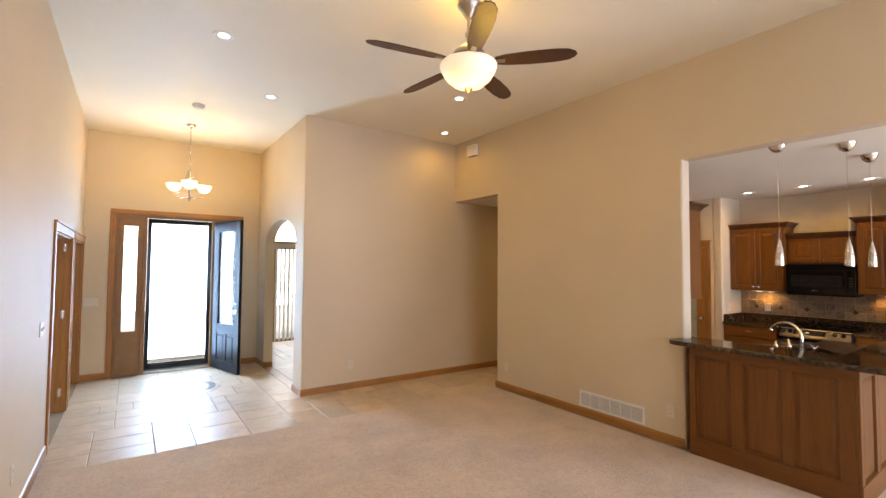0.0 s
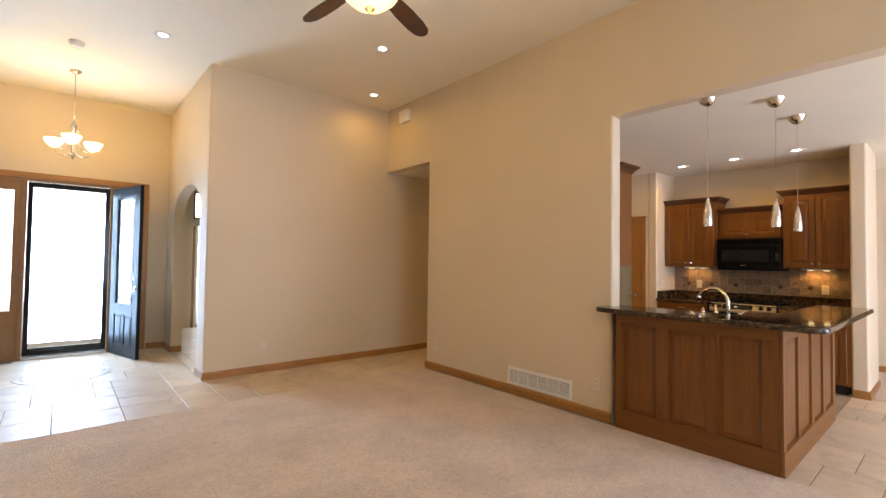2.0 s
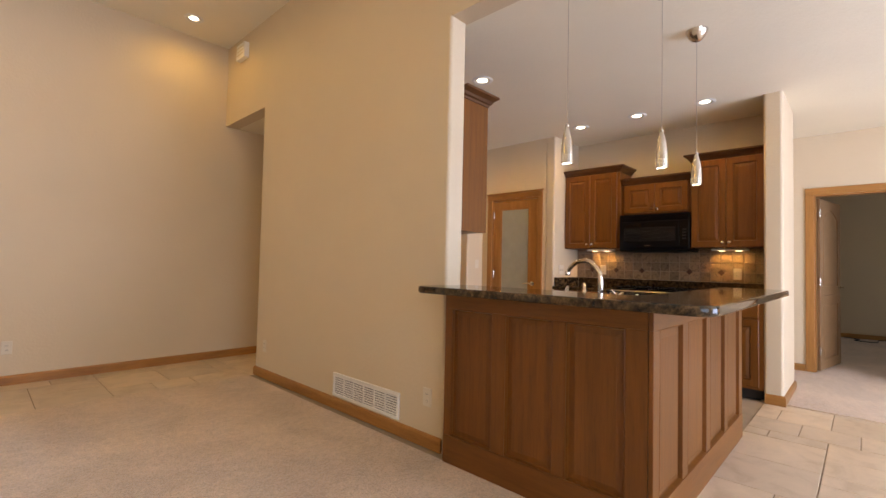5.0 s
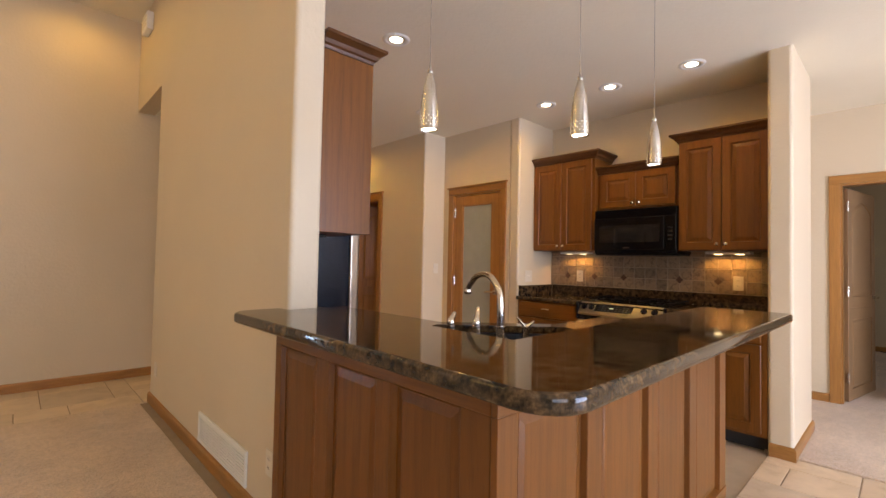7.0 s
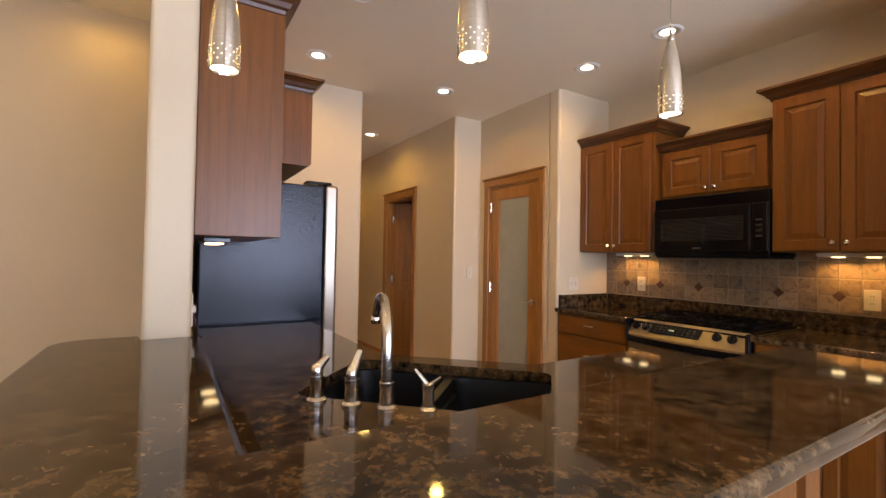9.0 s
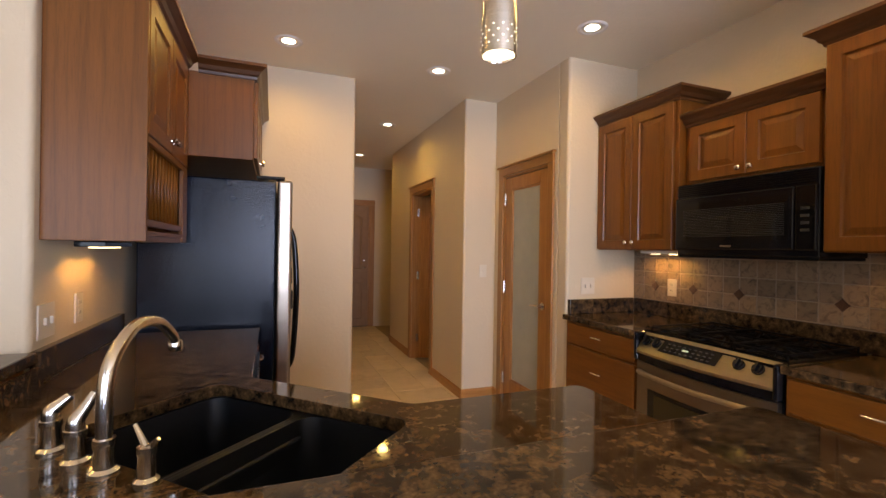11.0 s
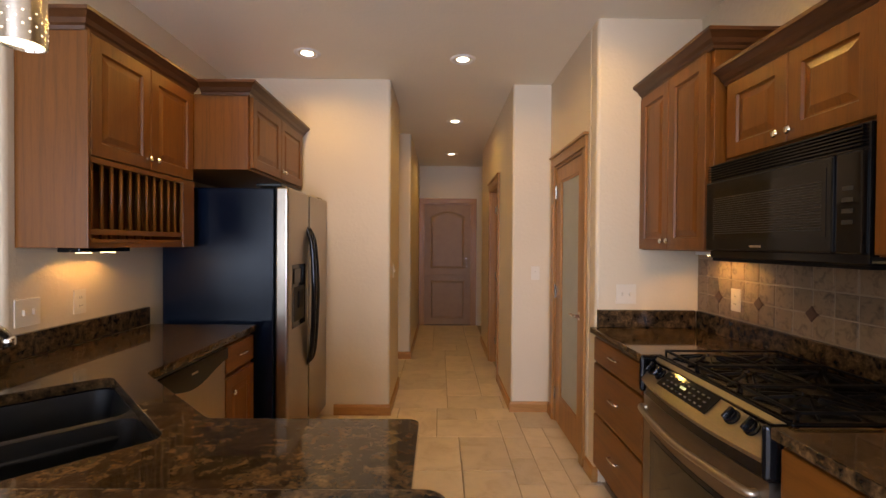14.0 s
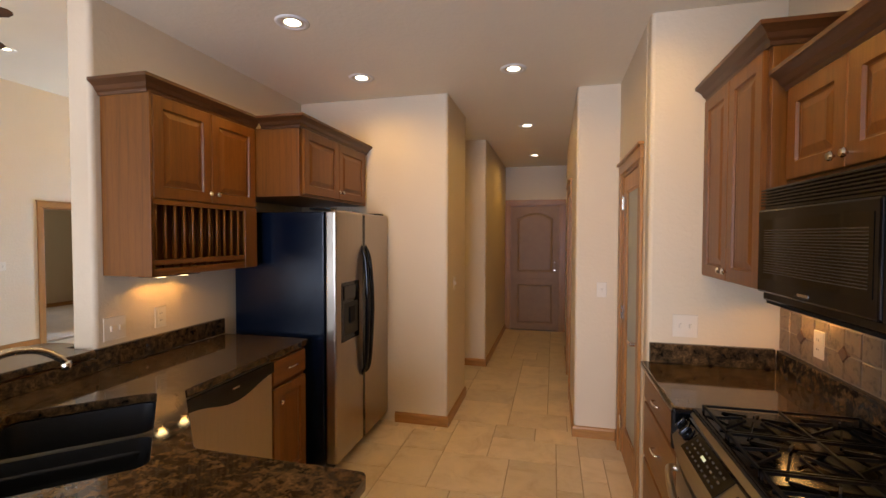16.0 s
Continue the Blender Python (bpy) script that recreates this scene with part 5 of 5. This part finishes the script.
# ---- wall plates, grilles ----
def plate(name, n, at, w, h, kind_, label, gangs=1):
    t = thing(name, at, label, "switch" if kind_ == "switch" else "outlet", "wall plates")
    m = face(n, *at)
    part("cover", block(-w / 2, w / 2, -h / 2, h / 2, 0, 0.006, 0.002, m), M_IVORY, t)
    for g in range(gangs):
        u = (g - (gangs - 1) / 2) * 0.046
        if kind_ == "switch":
            part("toggle", block(u - 0.005, u + 0.005, -0.012, 0.012, 0.006, 0.016, 0.002, m), M_IVORY, t)
        else:
            for v in (-0.020, 0.020):
                s = part("socket", block(u - 0.016, u + 0.016, v - 0.013, v + 0.013, 0.006, 0.008, 0.002, m), M_IVORY, t)
                for du in (-0.006, 0.006):
                    part("slot", block(u + du - 0.0012, u + du + 0.0012, v - 0.005, v + 0.005, 0.008, 0.0085, 0, m), M_SLOT, s)


plate("wall_outlet", "-x", (4.265, 2.28, 0.31), 0.072, 0.115, "outlet", "ivory outlet low on the living room wall")
plate("wall_outlet", "-x", (4.265, 4.55, 0.31), 0.072, 0.115, "outlet", "ivory outlet near the passage corner")
plate("wall_outlet", "-y", (2.50, 5.76, 0.33), 0.072, 0.115, "outlet", "ivory outlet low on the blank wall")
plate("wall_outlet", "+x", (-0.57, 3.85, 0.36), 0.072, 0.115, "outlet", "ivory outlet low on the entry-side wall")
plate("light_switch", "+x", (-0.57, 4.76, 1.15), 0.165, 0.115, "switch", "ivory triple switch plate beside the doorway", 3)
plate("light_switch", "-y", (-0.46, 8.25, 1.12), 0.165, 0.115, "switch", "ivory switch plate beside the entry door", 3)
plate("light_switch", "+x", (4.41, 2.24, 1.10), 0.118, 0.115, "switch", "ivory double switch above the counter", 2)
plate("wall_outlet", "+x", (4.41, 2.51, 1.11), 0.072, 0.115, "outlet", "ivory outlet under the plate rack")
plate("light_switch", "-y", (7.23, 2.98, 1.11), 0.118, 0.115, "switch", "ivory double switch beside the range counter", 2)
plate("light_switch", "-y", (6.93, 4.07, 1.16), 0.072, 0.115, "switch", "ivory switch beside the pantry door")
plate("light_switch", "+x", (5.73, 4.25, 1.16), 0.072, 0.115, "switch", "ivory switch at the hall corner")
plate("wall_outlet", "-x", (7.650, 2.63, 1.12), 0.072, 0.115, "outlet", "ivory outlet on the tiled backsplash")
plate("wall_outlet", "-x", (7.650, 1.22, 1.11), 0.072, 0.115, "outlet", "ivory outlet on the tiled backsplash")

gr = thing("return_air_grille", (4.27, 2.935, 0.10), "white metal return air grille above the baseboard", "vent")
gm_ = face("-x", 4.265, 3.33, 0.10)
part("backing", block(0.01, 0.78, 0.01, 0.17, 0, 0.002, 0, gm_), M_SLOT, gr)
for a, b, c, d in ((0, 0.79, 0, 0.022), (0, 0.79, 0.158, 0.18), (0, 0.022, 0.022, 0.158), (0.768, 0.79, 0.022, 0.158)):
    part("frame", block(a, b, c, d, 0, 0.012, 0.003, gm_), M_WHITE, gr)
for kk in range(1, 6):
    u = 0.022 + 0.746 * kk / 6
    part("bar", block(u - 0.004, u + 0.004, 0.022, 0.158, 0, 0.011, 0, gm_), M_WHITE, gr)
for kk in range(8):
    v = 0.028 + kk * 0.0168
    part("slat", block(0.022, 0.768, v, v + 0.0095, 0.002, 0.009, 0, gm_), M_WHITE, gr)
db = thing("door_chime", (4.27, 5.28, 3.36), "white plastic chime box high on the wall", "chime")
dm = face("-x", 4.265, 5.39, 3.37)
part("cover", block(0, 0.22, 0, 0.17, 0, 0.055, 0.008, dm), M_WHITE, db)
for kk in range(3):
    part("louvre", block(0.02, 0.20, 0.04 + kk * 0.04, 0.052 + kk * 0.04, 0.055, 0.060, 0.002, dm), M_IVORY, db)
fv = thing("floor_register", (-0.03, 8.17, 0.0), "bronze floor register before the sidelight", "vent")
part("plate", block(-0.19, 0.13, 8.12, 8.21, 0.0, 0.005, 0.002), M_FIN, fv)
for kk in range(14):
    part("slot", block(-0.178 + kk * 0.022, -0.168 + kk * 0.022, 8.13, 8.20, 0.005, 0.0056), M_SLOT, fv)

# medallion set into the entry tiles
md_ = thing("floor_medallion", (0.64, 7.02, 0.0), "round stone mosaic medallion in the entry floor", "floor medallion")
disc = Matrix.Translation((0.64, 7.02, 0.001))
part("field", lathe([(0.0, 0.004), (0.30, 0.004), (0.30, 0.0), (0.0, 0.0)], 40, disc), M_TILE, md_)
for kk in range(28):
    a0, a1 = 2 * math.pi * (kk + 0.04) / 28, 2 * math.pi * (kk + 0.96) / 28
    for r0, r1, mat in ((0.305, 0.385, M_MEDAL), (0.39, 0.455, M_TILE)):
        ring = [(r0 * math.cos(a0), r0 * math.sin(a0)), (r1 * math.cos(a0), r1 * math.sin(a0)), (r1 * math.cos((a0 + a1) / 2), r1 * math.sin((a0 + a1) / 2)), (r1 * math.cos(a1), r1 * math.sin(a1)), (r0 * math.cos(a1), r0 * math.sin(a1))]
        bm = prism(ring, 0.0, 0.004)
        bm.transform(disc)
        part("tessera", bm, mat, md_)

# front room: sliding door with vertical blinds
bl_ = thing("vertical_blinds", (3.57, 10.12, 0.03), "beige vertical blinds over the front room glass door", "blinds")
part("headrail", block(2.55, 4.6, 10.06, 10.13, 2.04, 2.10, 0.005), M_BLIND, bl_)
for kk in range(22):
    part("slat", block(-0.045, 0.045, -0.0008, 0.0008, 0.03, 2.04, 0, pose(2.62 + kk * 0.09, 10.09, 0, 0, 0, 44 + 6 * math.sin(kk * 1.7))), M_BLIND, bl_)
gdoor = thing("window_den", (3.57, 10.28, 0.0), "tan-framed glass door with transom above", "window", kind="structure")
for a, b, c, d in ((2.57, 2.63, 0.0, 2.10), (4.51, 4.57, 0.0, 2.10), (3.54, 3.60, 0.0, 2.10), (2.57, 4.57, 2.04, 2.10), (2.57, 4.57, 0.0, 0.06), (2.57, 2.61, 2.18, 2.75), (4.53, 4.57, 2.18, 2.75), (2.57, 4.57, 2.71, 2.75), (2.57, 4.57, 2.18, 2.22)):
    part("window_frame", block(a, b, 10.22, 10.28, c, d, 0.004), M_GREYDOOR, gdoor)
cbl = thing("cable", (12.6, 0.35, 0.012), "loose black cable on the bedroom carpet", "cable")
part("cord", tube(curve_points([(12.85, 0.55, 0.02), (12.7, 0.35, 0.018), (12.5, 0.4, 0.018), (12.45, 0.15, 0.018), (12.7, 0.1, 0.03), (12.8, -0.1, 0.018), (12.6, -0.3, 0.018)], 8), 0.008, 6), M_CABLE, cbl, smooth=True)


# ---- pieces: backsplash tiles, bricks, floor tiles ----
def piece_mesh(name, w, h, t, mat, lip=0.003):
    """A shallow slab in the plane, chamfered at its face."""
    x, y = w / 2, h / 2
    bm = bmesh.new()
    a = [bm.verts.new(p) for p in ((-x, -y, 0), (x, -y, 0), (x, y, 0), (-x, y, 0))]
    b = [bm.verts.new(p) for p in ((-x, -y, t - lip), (x, -y, t - lip), (x, y, t - lip), (-x, y, t - lip))]
    c = [bm.verts.new(p) for p in ((-x + lip, -y + lip, t), (x - lip, -y + lip, t), (x - lip, y - lip, t), (-x + lip, y - lip, t))]
    for p, q in ((a, b), (b, c)):
        for i in range(4):
            bm.faces.new((p[i], p[(i + 1) % 4], q[(i + 1) % 4], q[i]))
    bm.faces.new(c)
    bmesh.ops.recalc_face_normals(bm, faces=bm.faces[:])
    me = bpy.data.meshes.new(name)
    bm.to_mesh(me)
    bm.free()
    me.materials.append(mat)
    return me


def piece(name, me, parent, m):
    ob = new(name, me)
    ob.parent = parent
    ob.matrix_local = m
    return ob


dice = random.Random(7)
splash = structure("tile_backsplash", block(7.653, 7.658, 0.921, 2.976, 1.019, 1.368), M_SPLASH, "grey-brown tumbled slate tile backsplash", "backsplash")
flat_x = face("-x", 7.653, 0, 0)
S = 0.1005
full, cut = piece_mesh("slate_tile", S - 0.0055, S - 0.0055, 0.0045, M_SLATE), piece_mesh("slate_tile_cut", S - 0.0055, 0.036, 0.0045, M_SLATE)
for col in range(20):
    y = 2.972 - S * (col + 0.5)
    for row in range(4):
        z = 1.021 + S * (row + 0.5) if row < 3 else 1.021 + 3 * S + 0.021
        piece("tile", full if row < 3 else cut, splash, Matrix.Translation((dice.uniform(-0.001, 0.0015), y + dice.uniform(-0.0008, 0.0008), z)) @ flat_x @ Matrix.Rotation(radians(dice.choice((0, 90, 180, 270)) if row < 3 else 0), 4, "Z"))
dia = piece_mesh("rust_diamond", 0.046, 0.046, 0.0095, M_RUST)
for y in (2.771, 2.4695, 2.168, 1.6655, 1.364):
    piece("diamond_insert", dia, splash, Matrix.Translation((0, y, 1.021 + S)) @ flat_x @ Matrix.Rotation(radians(45), 4, "Z"))

brick = piece_mesh("brick_piece", 0.195, 0.064, 0.012, M_BRICK)
flat_w = face("-y", 0, 9.71, 0)
for row in range(36):
    for col in range(2):
        piece("brick", brick, brick_pillar, Matrix.Translation((1.445 + 0.2 * col, dice.uniform(0.0, 0.004), 0.05 + row * 0.074)) @ flat_w)

sizes = {}
floor_ob = bpy.data.objects["floor"]
MOD = 0.160


def lay(x0, x1, y0, y1, skip=()):
    """Modular stone tiles of mixed sizes in a rectangle, cut at its rims."""
    nx, ny = math.ceil((x1 - x0) / MOD), math.ceil((y1 - y0) / MOD)
    used = [[False] * ny for _ in range(nx)]
    for j in range(ny):
        for i in range(nx):
            if used[i][j]:
                continue
            options = [(3, 3), (3, 2), (3, 3), (2, 3), (2, 2), (3, 2), (2, 2)]
            dice.shuffle(options)
            for a, b in options + [(2, 1), (1, 2), (1, 1)]:
                if i + a <= nx and j + b <= ny and not any(used[p][q] for p in range(i, i + a) for q in range(j, j + b)):
                    break
            for p in range(i, i + a):
                for q in range(j, j + b):
                    used[p][q] = True
            xa, xb, ya, yb = x0 + i * MOD, min(x0 + (i + a) * MOD, x1), y0 + j * MOD, min(y0 + (j + b) * MOD, y1)
            if xb - xa < 0.02 or yb - ya < 0.02:
                continue
            cx, cy = (xa + xb) / 2, (ya + yb) / 2
            if any(q[0] < cx < q[1] and q[2] < cy < q[3] for q in skip):
                continue
            key = (round(xb - xa, 3), round(yb - ya, 3))
            if key not in sizes:
                sizes[key] = piece_mesh("floor_tile", key[0] - 0.0065, key[1] - 0.0065, 0.006, M_TILE, 0.0025)
            piece("tile", sizes[key], floor_ob, Matrix.Translation((cx, cy, -0.006 + dice.uniform(-0.0006, 0.0004))))


lay(-0.57, 1.83, 4.74, 8.25)
lay(1.83, 5.73, 4.74, 5.76)
lay(5.73, 6.78, 4.14, 8.0)
lay(5.00, 7.10, 1.50, 4.14, [(5.0, 5.2, 1.5, 3.9)])
lay(4.19, 7.10, -1.30, 0.92)
lay(1.83, 1.97, 6.13, 7.72)
lay(1.97, 3.40, 5.90, 10.2)
rest = bmesh.new()
for i in range(7):
    for j in range(5):
        box(rest, 4.19 + i * 0.416, 4.599 + i * 0.416, -3.6 + j * 0.46, -3.147 + j * 0.46, -0.006, 0.0)
tagged(part("tile_rest", rest, M_TILE, floor_ob), "beige stone floor tiles", kind="stuff")
